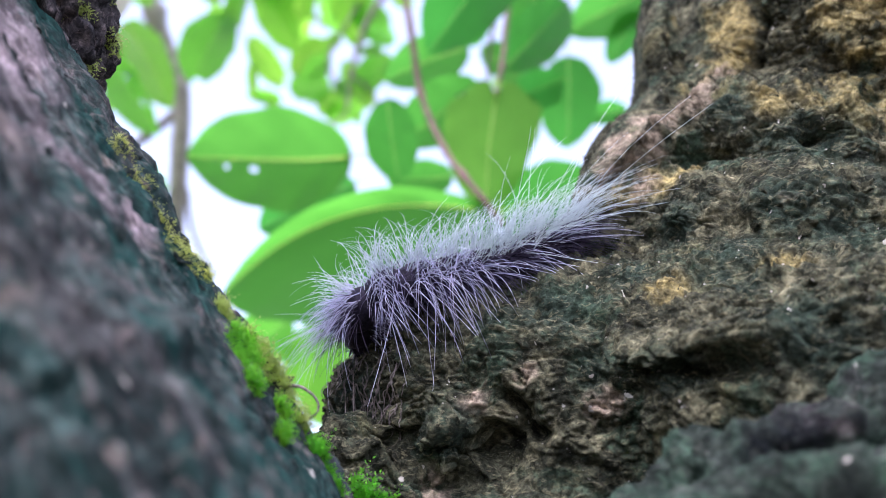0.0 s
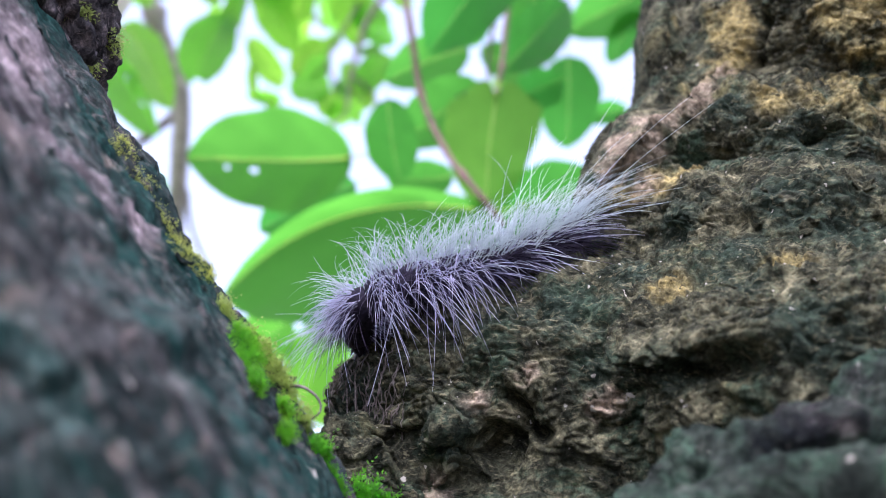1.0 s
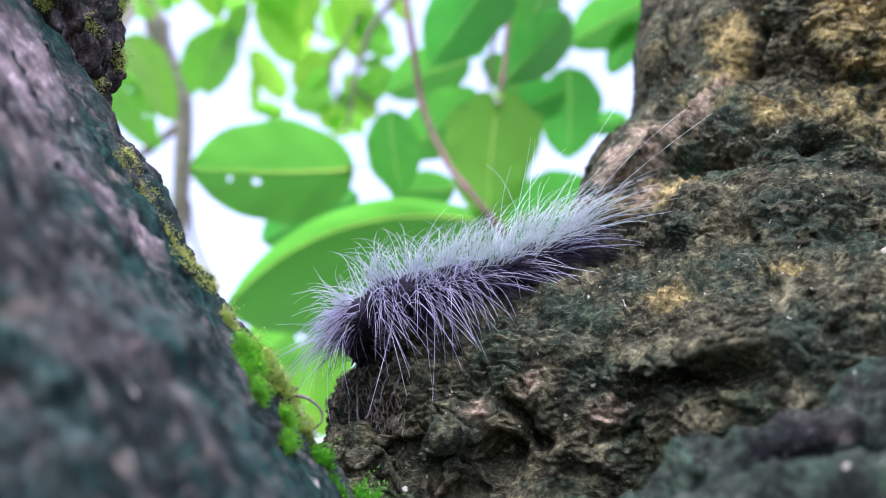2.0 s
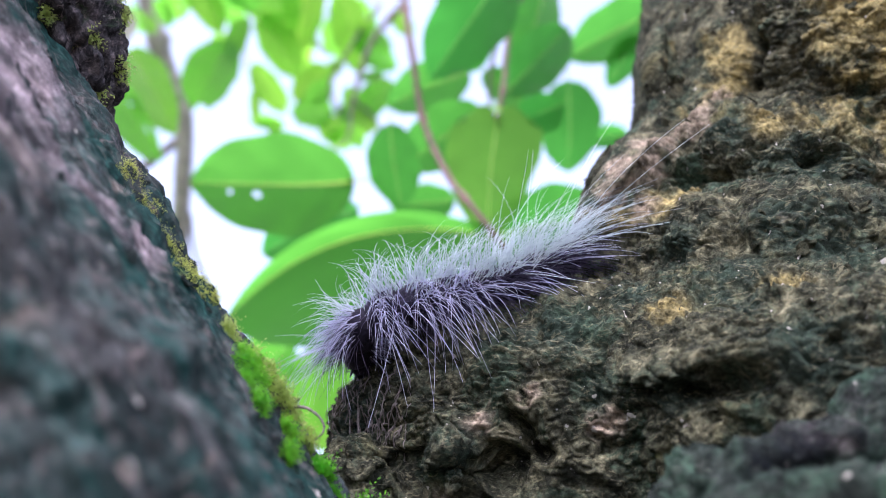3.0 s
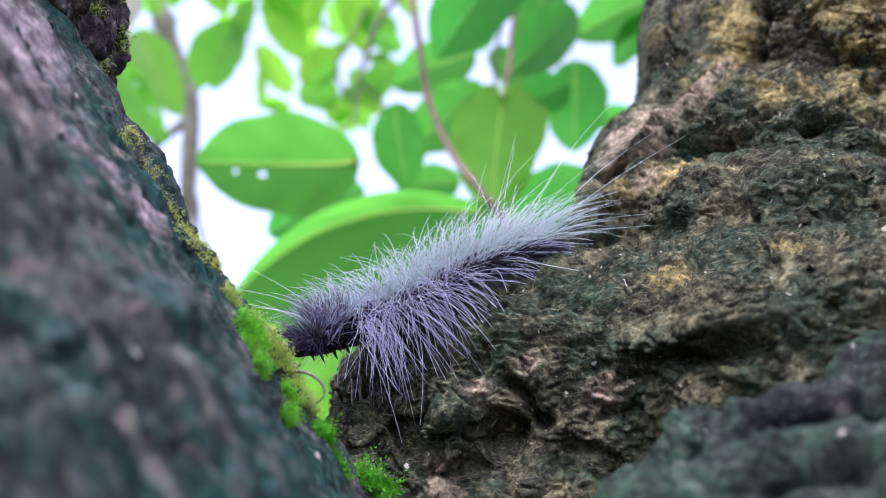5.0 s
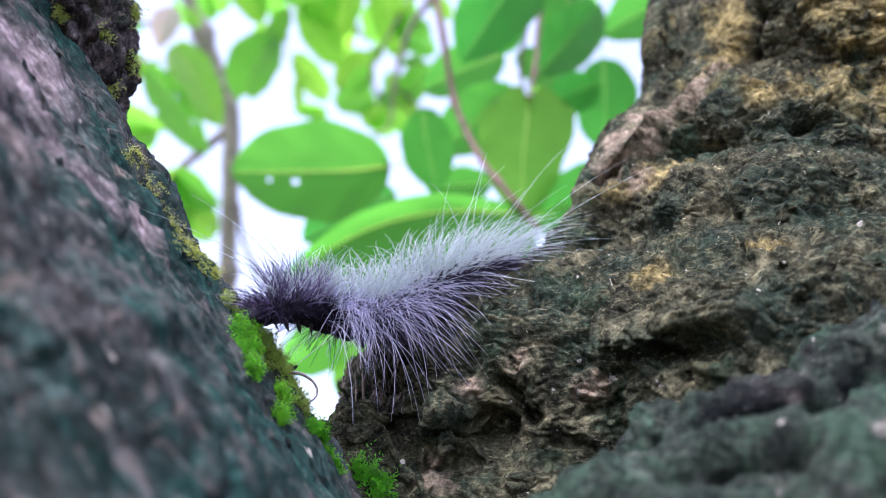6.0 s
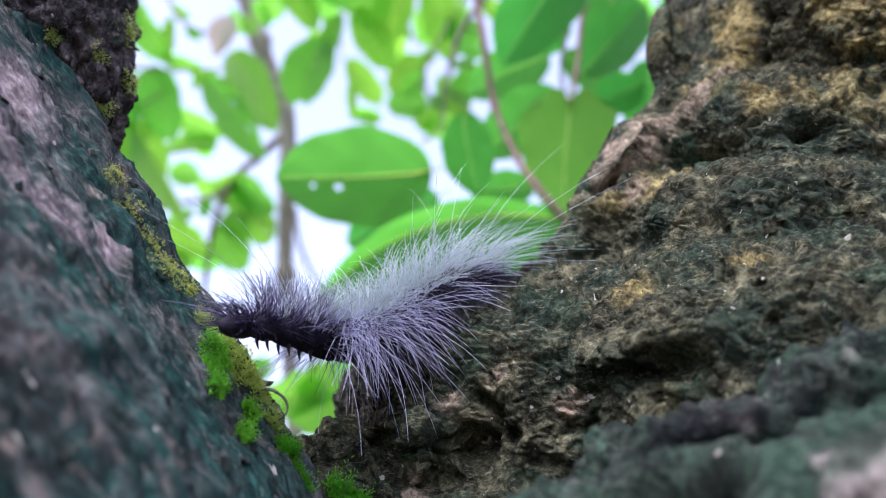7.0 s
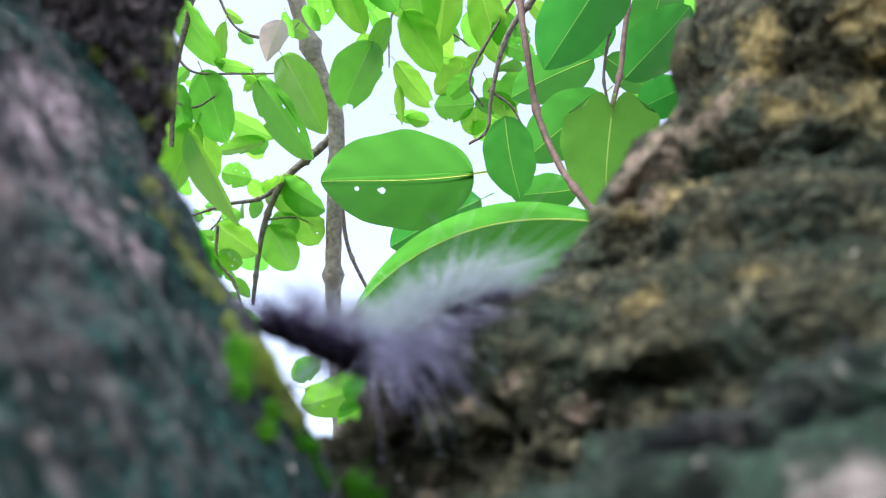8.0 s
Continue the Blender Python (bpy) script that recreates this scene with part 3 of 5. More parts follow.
def near_boss():
    ax = grid_points((0.006, 0.060, -0.090), (0.110, 0.132, 0.008), 0.0007)
    # three folds, one below the other, over a swollen base
    folds = (((0.0275, 0.100, -0.0288), (0.0343, 0.098, -0.0217), (0.0416, 0.098, -0.0188), (0.0510, 0.099, -0.0178), (0.0598, 0.104, -0.0120), (0.0690, 0.108, -0.0096), (0.095, 0.112, -0.004)),
             ((0.0170, 0.092, -0.0320), (0.0215, 0.089, -0.0281), (0.0311, 0.087, -0.0245), (0.0377, 0.086, -0.0231), (0.0457, 0.085, -0.0224), (0.060, 0.088, -0.0190), (0.085, 0.095, -0.012)),
             ((0.0230, 0.080, -0.0330), (0.0281, 0.077, -0.0290), (0.0389, 0.076, -0.0262), (0.0486, 0.075, -0.0235), (0.060, 0.076, -0.0220), (0.085, 0.084, -0.018)))
    f = lump(ax, (0.062, 0.106, -0.054), (0.040, 0.016, 0.026))
    for rim, r in zip(folds, (0.0062, 0.0050, 0.0048)):
        for a, b in zip(rim, rim[1:]):
            f = melt(f, rod(ax, (a[0] + 0.002, a[1] + 0.002, a[2] - r - 0.0022), (b[0] + 0.002, b[1] + 0.002, b[2] - r - 0.0022), r, r), 0.0006)
            f = melt(f, rod(ax, (a[0] + 0.008, a[1] + 0.007, a[2] - 2.8 * r), (b[0] + 0.008, b[1] + 0.007, b[2] - 2.8 * r), r, r), 0.001)
    f = melt(f, lump(ax, (0.054, 0.0725, -0.0290), (0.0055, 0.005, 0.009)), 0.0015)
    v, q = skin(f, ax)
    n = normals_of(v, q)
    p = v + np.stack([lattice(v * 80, 150 + k) for k in range(3)], 1) * 0.003
    p = p @ np.array(((0.8, 0, -0.6), (0, 1, 0), (0.6, 0, 0.8)))
    rough = 0.0022 * fbm(p * (70, 80, 140), 2, 131) + 0.0030 * fbm(p * (90, 100, 170), 2, 133, ridged=True) + 0.0014 * fbm(p * 260, 3, 135, ridged=True) - 0.0012
    rough += crease(v, n, -0.0035, 0.0016, (0.036, 0.0956, -0.0255), (0.043, 0.0945, -0.0250), (0.050, 0.095, -0.0235), (0.058, 0.097, -0.0200))
    rough += crease(v, n, -0.0030, 0.0018, (0.030, 0.084, -0.0290), (0.036, 0.083, -0.0285), (0.043, 0.082, -0.0275))
    v = v + n * rough[:, None]
    pale = stains_and_light(v, ((0.0495, 0.097, -0.0178), 0.0022), ((0.0467, 0.095, -0.0225), 0.0018), ((0.052, 0.0685, -0.0225), 0.0055), ((0.060, 0.098, -0.013), 0.002), ((0.052, 0.080, -0.021), 0.003))
    # near-black patches, mostly shade of the folds' creases put into the colour
    dark_and_shade = stains_and_light(v, ((0.0388, 0.0956, -0.0245), 0.004), ((0.043, 0.0945, -0.0240), 0.0045), ((0.0334, 0.078, -0.0240), 0.005), ((0.048, 0.094, -0.0200), 0.003), ((0.0636, 0.106, -0.0145), 0.004), ((0.055, 0.095, -0.021), 0.004))
    return tree_part("boss", v, q, BARK_GREEN, "bulging boss of dark green-grey bark", pale=pale, dark_and_shade=dark_and_shade)


def left_limb():
    ax = grid_points((-0.150, 0.035, -0.085), (0.010, 0.175, 0.095), 0.0007)
    # an oval limb: a near and a far rod side by side
    for da, pa in ((0.081, -0.054), (0.102, -0.0565), (0.1245, -0.0597)):
        ends = [((pa + 0.055 * k) * 0.8 - 0.6 * k, da + 0.08 * k, (pa + 0.055 * k) * 0.6 + 0.8 * k) for k in (-0.06, 0.16)]
        g = rod(ax, ends[0], ends[1], 0.025, 0.025)
        f = g if da == 0.081 else melt(f, g, 0.006)
    f = melt(f, lump(ax, (-0.0515, 0.128, 0.007), (0.0045, 0.006, 0.006)), 0.003)
    v, q = skin(f, ax)
    n = normals_of(v, q)
    # the bark's furrows run along the limb
    along = np.array((-0.6, 0.14, 0.8))
    along /= np.linalg.norm(along)
    p = v - np.outer(v @ along, along) * 0.72
    p = p + np.stack([lattice(v * 60, 60 + k) for k in range(3)], 1) * 0.003
    rough = crease(v, n, -0.0048, 0.0026, (-0.0467, 0.088, 0.0150), (-0.0410, 0.0879, 0.0079), (-0.0372, 0.0876, 0.0031), (-0.0341, 0.0883, -0.0008), (-0.0296, 0.0851, -0.0059))
    rough += crease(v, n, -0.0015, 0.0013, (-0.0506, 0.1174, 0.0151), (-0.0410, 0.1121, 0.0035), (-0.0351, 0.1128, -0.0069))
    rough += 0.0028 * fbm(p * 60, 2, 31) + 0.0026 * fbm(p * 150, 2, 35, ridged=True)
    f1, f2, val = cells(p * 270, 37)
    rough += 0.0011 * (np.clip((f2 - f1) * 2.5, 0, 1) - 1) + 0.0006 * (val - 0.5)
    rough += 0.00055 * fbm(p * 520, 2, 41, ridged=True) + 0.0003 * lattice(v * 800, 43)
    v = v + n * rough[:, None]
    SKINS["left"] = (v, normals_of(v, q))
    pale = stains_and_light(v, ((-0.0214, 0.0724, -0.0191), 0.0016), ((-0.0307, 0.0677, -0.0118), 0.0022), ((-0.0293, 0.0645, -0.0175), 0.0020), ((-0.0347, 0.0687, -0.0073), 0.0026),
                  ((-0.0257, 0.0658, -0.0186), 0.0014), ((-0.0232, 0.0734, -0.0165), 0.0015), ((-0.0473, 0.1146, 0.0107), 0.0018), ((-0.0399, 0.0916, 0.0061), 0.0015))
    # lighter mauve on the upper limb: the sky's sheen painted as colour
    mauve_sheen = stains_and_light(v, ((-0.0432, 0.085, 0.0175), 0.007), ((-0.0452, 0.095, 0.0181), 0.007), ((-0.0439, 0.098, 0.0133), 0.006), ((-0.0413, 0.085, 0.0140), 0.004), ((-0.0421, 0.100, 0.0095), 0.006),
                   ((-0.0400, 0.100, 0.0047), 0.004), ((-0.0388, 0.108, 0.0024), 0.004),
                   ((-0.0500, 0.095, 0.0250), 0.010), ((-0.0560, 0.110, 0.0300), 0.010))
    return tree_part("limb", v, q, BARK_LEFT, "smoother grey-green limb with lengthwise furrows", pale=pale, ochre=mauve_sheen)


def side_limb():
    ax = grid_points((-0.13, 0.115, 0.0), (-0.045, 0.20, 0.13), 0.0008)
    f = rod(ax, (-0.092, 0.150, 0.018), (-0.090, 0.162, 0.14), 0.0235, 0.030)
    f = melt(f, lump(ax, (-0.074, 0.150, 0.045), (0.012, 0.012, 0.022)), 0.004)
    v, q = skin(f, ax)
    n = normals_of(v, q)
    p = v + np.stack([lattice(v * 110, 70 + k) for k in range(3)], 1) * 0.002
    f1, f2, val = cells(p * (190, 190, 130), 9)
    rough = 0.0022 * fbm(p * 120, 3, 45) + 0.0022 * (np.clip((f2 - f1) * 3, 0, 1) - 1) + 0.0022 * fbm(p * (260, 260, 110), 2, 49, ridged=True) + 0.0010 * fbm(p * 420, 2, 47, ridged=True)
    v = v + n * rough[:, None]
    SKINS["side"] = (v, normals_of(v, q))
    return tree_part("side_limb", v, q, BARK_DARK, "dark knobbly mossy branch stub")


def rest_of_tree():
    for name, pts, radii, mat, label in (
            ("trunk", [spot(0.035, 0.165, -0.060), (0.05, 0.19, 1.12), (0.055, 0.20, 0.8), (0.05, 0.2, 0.4), (0.06, 0.2, -0.05)],
             (0.045, 0.085, 0.10, 0.11, 0.15), BARK_RIGHT, "thick upright trunk below the fork"),
            ("upper_limb", [spot(0.130, 0.245, 0.06), spot(0.136, 0.250, 0.14), spot(0.16, 0.30, 0.4), spot(0.2, 0.30, 0.8)], (0.060, 0.060, 0.055, 0.04), BARK_RIGHT, ""),
            ("upper_limb", [spot(-0.128, 0.118, 0.075), spot(-0.165, 0.130, 0.125), spot(-0.32, 0.17, 0.36), spot(-0.45, 0.2, 0.7)], (0.022, 0.026, 0.025, 0.02), BARK_LEFT, ""),
            ("upper_limb", [spot(-0.090, 0.160, 0.115), spot(-0.088, 0.165, 0.15), spot(-0.10, 0.2, 0.36), spot(-0.12, 0.24, 0.6)], (0.024, 0.026, 0.024, 0.018), BARK_DARK, "")):
        line = spline(pts, 40)
        r = np.interp(np.linspace(0, 1, 40), np.linspace(0, 1, len(radii)), radii)
        v, q = sweep(line, r, 36)
        n = normals_of(v, q)
        v = v + n * (0.05 * r.mean() * fbm(v * 30, 4, 81))[:, None]
        mesh_part(name, quick_mesh(name, v - TREE_SHIFT, q), mat, tree, label)


LIMB_RIGHT = right_limb()
near_boss()
LIMB_LEFT = left_limb()
LIMB_SIDE = side_limb()
rest_of_tree()


# ---- moss and dry fibres on the bark ----
def moss(skin_name, label, spots, shoots, size, leaflets, seed, mat):
    """A patch of small leafy shoots that stand on the bark round the given spots (place, radius)."""
    rng = np.random.default_rng(seed)
    v, n = SKINS[skin_name]
    verts, quads = [], []
    for place, radius in spots:
        place = v[np.argmin(((v - np.array(place)) ** 2).sum(1))]
        far = np.linalg.norm(v - place, axis=1)
        near = np.flatnonzero(far < radius)
        chance = np.exp(-(far[near] / radius * 1.4) ** 2)
        for k in rng.choice(near, shoots, p=chance / chance.sum()):
            root, way = v[k] - n[k] * 0.0003, n[k] + rng.normal(0, 0.35, 3) + (0, 0, 0.35)
            way /= np.linalg.norm(way)
            tall = size * rng.uniform(0.5, 1.3)
            bend = rng.normal(0, 0.3, 3) * tall
            a0 = rng.uniform(0, 6.28)
            side = np.cross(way, rng.normal(0, 1, 3))
            side /= np.linalg.norm(side)
            other = np.cross(way, side)
            for j in range(leaflets):
                s = (j + 0.6) / leaflets
                at = root + way * tall * s + bend * s * s
                a = a0 + j * 2.4
                out = side * math.cos(a) + other * math.sin(a)
                reach = tall * 0.42 * (1.1 - 0.5 * s)
                across = np.cross(out, way)
                tip = at + (out * 0.85 + way * 0.55) * reach
                mid = at + (out * 0.5 + way * 0.2) * reach
                i = len(verts)
                verts += [at, mid + across * reach * 0.22, tip, mid - across * reach * 0.22]
                quads.append((i, i + 1, i + 2, i + 3))
    verts = to_world(np.array(verts))
    home = verts.mean(0)
    ob = mesh_part("moss", quick_mesh("moss", verts - home, quads, False), mat)
    ob.location = home
    tagged(ob, label, "moss", kind="stuff")
    return ob


moss("left", "bright green moss cushion on the limb's edge", [((-0.0283, 0.1190, -0.0134), 0.0030), ((-0.0270, 0.1160, -0.0160), 0.0026), ((-0.0252, 0.1130, -0.0185), 0.0022)], 190, 0.0017, 7, 1, MOSS)
moss("left", "bright green moss tufts low on the limb", [((-0.0222, 0.1174, -0.0228), 0.0020), ((-0.0200, 0.1130, -0.0252), 0.0018)], 130, 0.0016, 7, 2, MOSS)
moss("left", "thin dry yellow-green moss along the limb's edge", [((-0.0476, 0.1240, 0.0164), 0.0028), ((-0.0438, 0.1240, 0.0105), 0.0032), ((-0.0415, 0.1240, 0.0062), 0.0030), ((-0.0388, 0.1240, 0.0033), 0.0030), ((-0.0358, 0.1240, 0.0004), 0.0028), ((-0.0345, 0.1240, -0.0033), 0.0022)], 120, 0.0011, 5, 3, MOSS_PALE)
moss("left", "yellow-green moss fringe on the limb's edge", [((-0.0317, 0.1250, -0.0094), 0.0022), ((-0.0294, 0.1250, -0.0122), 0.0026), ((-0.0276, 0.1250, -0.0150), 0.0026), ((-0.0267, 0.1250, -0.0183), 0.0026), ((-0.0244, 0.1250, -0.0192), 0.0028), ((-0.0240, 0.1250, -0.0229), 0.0022), ((-0.0217, 0.1250, -0.0229), 0.0026), ((-0.0194, 0.1250, -0.0261), 0.0024), ((-0.0213, 0.1250, -0.0261), 0.0020)], 170, 0.0016, 6, 8, MOSS_PALE)
moss("left", "feathery green moss hanging at the limb's foot", [((-0.0186, 0.1222, -0.0292), 0.0018), ((-0.0184, 0.125, -0.0318), 0.0018), ((-0.0179, 0.123, -0.0346), 0.0018), ((-0.0176, 0.121, -0.0372), 0.0020)], 60, 0.0019, 10, 4, MOSS)
moss("right", "bright green leafy moss in the crotch", [((-0.0130, 0.131, -0.0384), 0.0026), ((-0.0105, 0.131, -0.0394), 0.0026), ((-0.0085, 0.1310, -0.0405), 0.0022)], 30, 0.0028, 11, 5, MOSS)
moss("side", "feathery yellow-green moss on the dark stub", [((-0.0655, 0.1470, 0.0340), 0.0028), ((-0.0615, 0.1540, 0.0400), 0.0035), ((-0.0610, 0.1540, 0.0500), 0.0035), ((-0.0690, 0.1400, 0.0450), 0.0025), ((-0.0640, 0.1450, 0.0420), 0.003)], 40, 0.0021, 9, 6, MOSS_PALE)
moss("side", "flat dull green moss cushion on the dark stub", [((-0.0740, 0.1330, 0.0420), 0.0035), ((-0.0760, 0.1330, 0.0480), 0.0030)], 130, 0.0009, 6, 9, MOSS_DULL)
moss("right", "sparse dull green moss on the near bark", [((0.0641, 0.1093, -0.0125), 0.003)], 22, 0.0012, 6, 7, MOSS_DULL)


def fibres():
    """Dry rootlets that run down over the end of the stub."""
    rng = np.random.default_rng(8)
    v, n = SKINS["right"]
    verts, quads = [], []
    v, n = v[::4], n[::4]
    near = np.flatnonzero((v[:, 0] > -0.026) & (v[:, 0] < -0.006) & (v[:, 2] > -0.048) & (v[:, 2] < -0.018) & (n[:, 1] < 0.3))
    high = near[(v[near, 2] > -0.029)]
    for k in rng.choice(high, 330):
        p, way, pts = v[k].copy(), np.array((rng.normal(0, 0.3), 0, -1.0)), []
        for _ in range(10):
            c = np.argmin(((v[near] - p) ** 2).sum(1))
            if pts and n[near][c][2] > 0.75:
                break
            p = v[near][c] + n[near][c] * 0.0004
            pts.append(p.copy())
            way = way + rng.normal(0, 0.16, 3) + (0, 0, -0.1)
            way /= np.linalg.norm(way)
            p = p + way * 0.0008
        if len(pts) < 3:
            continue
        line = spline(pts, 14)
        a, b = sweep(line, np.linspace(0.00013, 0.00006, 14), 4, 0.1, int(k) % 999)
        quads.append(b + sum(len(x) for x in verts))
        verts.append(a)
    verts = np.concatenate(verts)
    ob = mesh_part("rootlet_mat", quick_mesh("rootlet_mat", to_world(verts) - TREE_SHIFT, np.concatenate(quads)), FIBRE, tree, "fine pale dry rootlets over the stub's end")
    tagged(ob, kind="stuff")


fibres()


def cords():
    """Gnarled strands of old bark that wind over the crotch."""
    rng = np.random.default_rng(18)
    v, n = (a[::3] for a in SKINS["right"])
    near = np.flatnonzero((v[:, 0] > -0.030) & (v[:, 0] < 0.004) & (v[:, 2] > -0.052) & (v[:, 2] < -0.026) & (n[:, 1] < 0.5))
    w, m = v[near], n[near]
    for k in rng.choice(np.flatnonzero(w[:, 0] < -0.010), 22):
        p, way, pts = w[k].copy(), np.array((1.0, 0.0, -0.35 + rng.normal(0, 0.3))), []
        for _ in range(int(rng.integers(7, 15))):
            c = np.argmin(((w - p) ** 2).sum(1))
            p = w[c] + m[c] * 0.0004
            pts.append(p.copy())
            way = way + rng.normal(0, 0.30, 3) * (1, 0.3, 1)
            way /= np.linalg.norm(way)
            p = p + way * 0.0013
        line = spline(pts, 26)
        a, b = sweep(line, 0.0007 * rng.uniform(0.6, 1.3) * (1 - 0.7 * np.abs(np.linspace(-1, 1, 26)) ** 3), 7, 0.16, int(k) % 999)
        mesh_part("bark_cord", quick_mesh("bark_cord", to_world(a) - TREE_SHIFT, b), BARK_RIGHT, tree, "gnarled dark strand of bark")
    curl = spline([(-0.0228, 0.1240, -0.0207), (-0.0205, 0.1240, -0.0211), (-0.0183, 0.1230, -0.0226), (-0.0179, 0.1220, -0.0242), (-0.0192, 0.1220, -0.0255)], 30)
    a, b = sweep(curl, np.linspace(0.00032, 0.00012, 30), 6, 0.1, 3)
    mesh_part("tendril", quick_mesh("tendril", to_world(a) - TREE_SHIFT, b), FIBRE, tree, "thin dry curled tendril")


cords()


def flake_mesh(seed):
    """A thin, curled, ragged plate of bark about one unit across."""
    rng = np.random.default_rng(seed)
    rim = [(math.cos(a) * rng.uniform(0.35, 0.62), math.sin(a) * rng.uniform(0.22, 0.45)) for a in np.linspace(0, 2 * math.pi, 11, endpoint=False)]
    verts, faces = [(0, 0, 0.10), (0, 0, -0.02)], []
    for x, y in rim:
        z = 0.25 * x * x + 0.12 * rng.normal()
        verts += [(x, y, z + 0.07), (x, y, z - 0.03)]
    for k in range(11):
        a, b = 2 + 2 * k, 2 + 2 * ((k + 1) % 11)
        faces += [(0, a, b), (1, b + 1, a + 1), (a, a + 1, b + 1), (a, b + 1, b)]
    return quick_mesh("bark_flake", verts, faces, False)


def bark_flakes(limb, skin_name, count, mat, seed, low, high):
    rng = np.random.default_rng(seed)
    shapes = [flake_mesh(seed * 10 + k) for k in range(6)]
    for me in shapes:
        me.materials.append(mat)
    v, n = SKINS[skin_name]
    near = np.flatnonzero((v > low).all(1) & (v < high).all(1) & (n[:, 1] < 0.15))
    for k in rng.choice(near, count, replace=False):
        ob = new("bark_flake", shapes[int(rng.integers(6))])
        ob.parent = limb
        z = FORK.to_3x3() @ Vector(n[k] + rng.normal(0, 0.35, 3))
        x = Vector(rng.normal(0, 1, 3) * (1, 0.5, 0.5))
        x = (x - z * (x.dot(z) / z.dot(z))).normalized()
        z.normalize()
        size = rng.uniform(0.0011, 0.0034)
        m = Matrix((x * size, z.cross(x) * size, z * size)).transposed().to_4x4()
        ob.matrix_local = Matrix.Translation(Vector(to_world(v[k:k + 1])[0] - TREE_SHIFT)) @ m


bark_flakes(LIMB_RIGHT, "right", 230, BARK_RIGHT, 3, (-0.02, 0.10, -0.045), (0.11, 0.24, 0.07))
bark_flakes(LIMB_LEFT, "left", 22, BARK_LEFT, 4, (-0.075, 0.09, -0.035), (-0.012, 0.14, 0.04))
bark_flakes(LIMB_SIDE, "side", 40, BARK_DARK, 5, (-0.09, 0.12, 0.02), (-0.05, 0.17, 0.07))

# ---- the caterpillar ----
SEGMENTS = 13
caterpillar = new("caterpillar")
caterpillar.location = spot(0.0, 0.158, -0.012)
tagged(caterpillar, "dark caterpillar with long pale lilac hairs crawling on the bark", "caterpillar")
CAT_INV = Matrix.Translation(caterpillar.location).inverted()


def hairs(rng, tufts, length, root, thick, droop, lean, fan=0.26, spread=0.0019, lift=0.0, curl=0.24):
    """Verts and quads of bent tapering hairs in tufts round a body of radius root; tufts: (degrees from straight up, hairs);
    lift: how far they first rise before they droop."""
    verts, quads = [], []
    for angle, count in tufts:
        x0 = rng.uniform(-0.0006, 0.0006)
        for _ in range(count):
            a = math.radians(angle + rng.normal(0, 9))
            x = x0 + rng.normal(0, spread)
            base = np.array((x, math.sin(a) * root * 0.92, math.cos(a) * root * 0.92))
            way = np.array((rng.normal(lean, fan), math.sin(a) + rng.normal(0, fan * 0.8), math.cos(a) + lift + rng.normal(0, fan * 0.7)))
            way /= np.linalg.norm(way)
            size = length * (0.45 + 0.65 * rng.beta(2.2, 1.6))
            bend = np.array((lean * 0.6 + rng.normal(0, curl), rng.normal(0, curl * 0.8) + 0.15 * math.sin(a), -droop * rng.uniform(0.6, 1.4)))
            hook = np.array((rng.normal(0, 0.10), rng.normal(0, 0.10), -0.22 * droop * rng.uniform(0, 2)))
            pts = [base + size * (way * s + bend * s * s + hook * s ** 4) for s in (0, 0.16, 0.32, 0.48, 0.64, 0.8, 0.92, 1.0)]
            side = np.cross(way, (0.31, 0.57, 0.76))
            side /= np.linalg.norm(side)
            up = np.cross(way, side)
            start = len(verts)
            for k, p in enumerate(pts):
                r = thick * (1 - 0.75 * k / 7)
                for j in range(3):
                    w = 2.1 * j
                    verts.append(p + (side * math.cos(w) + up * math.sin(w)) * r)
            for k in range(7):
                for j in range(3):
                    a0, b0 = start + 3 * k + j, start + 3 * k + (j + 1) % 3
                    quads.append((a0, b0, b0 + 3, a0 + 3))
    return np.array(verts), np.array(quads)


def body_ring(radius, half, seed):
    """A barrel-shaped body segment with wart-like bumps; x runs along the body."""
    bm = bmesh.new()
    bmesh.ops.create_uvsphere(bm, u_segments=28, v_segments=16, radius=1.0)
    for v in bm.verts:
        c = v.co.copy()
        a = math.atan2(c.y, c.x)
        lump_ = 1 + 0.10 * max(0, math.cos(7 * a)) * (1 - abs(c.z)) + 0.05 * noise.noise(c * 4 + Vector((seed, 0, 0)))
        v.co = Vector((c.z * half, c.x * radius * lump_, c.y * radius * lump_ * 0.95))
    return bm


def leg_mesh(length, radius):
    bm = bmesh.new()
    rings = []
    for s, r in ((0, 1.0), (0.3, 0.85), (0.6, 0.6), (0.85, 0.35), (1.0, 0.08)):
        rings.append([bm.verts.new((0.40 * length * s * s + r * radius * math.cos(a), r * radius * math.sin(a), -length * s)) for a in np.linspace(0, 2 * math.pi, 8, endpoint=False)])
    for a, b in zip(rings, rings[1:]):
        for k in range(8):
            bm.faces.new((a[k], a[(k + 1) % 8], b[(k + 1) % 8], b[k]))
    return bm


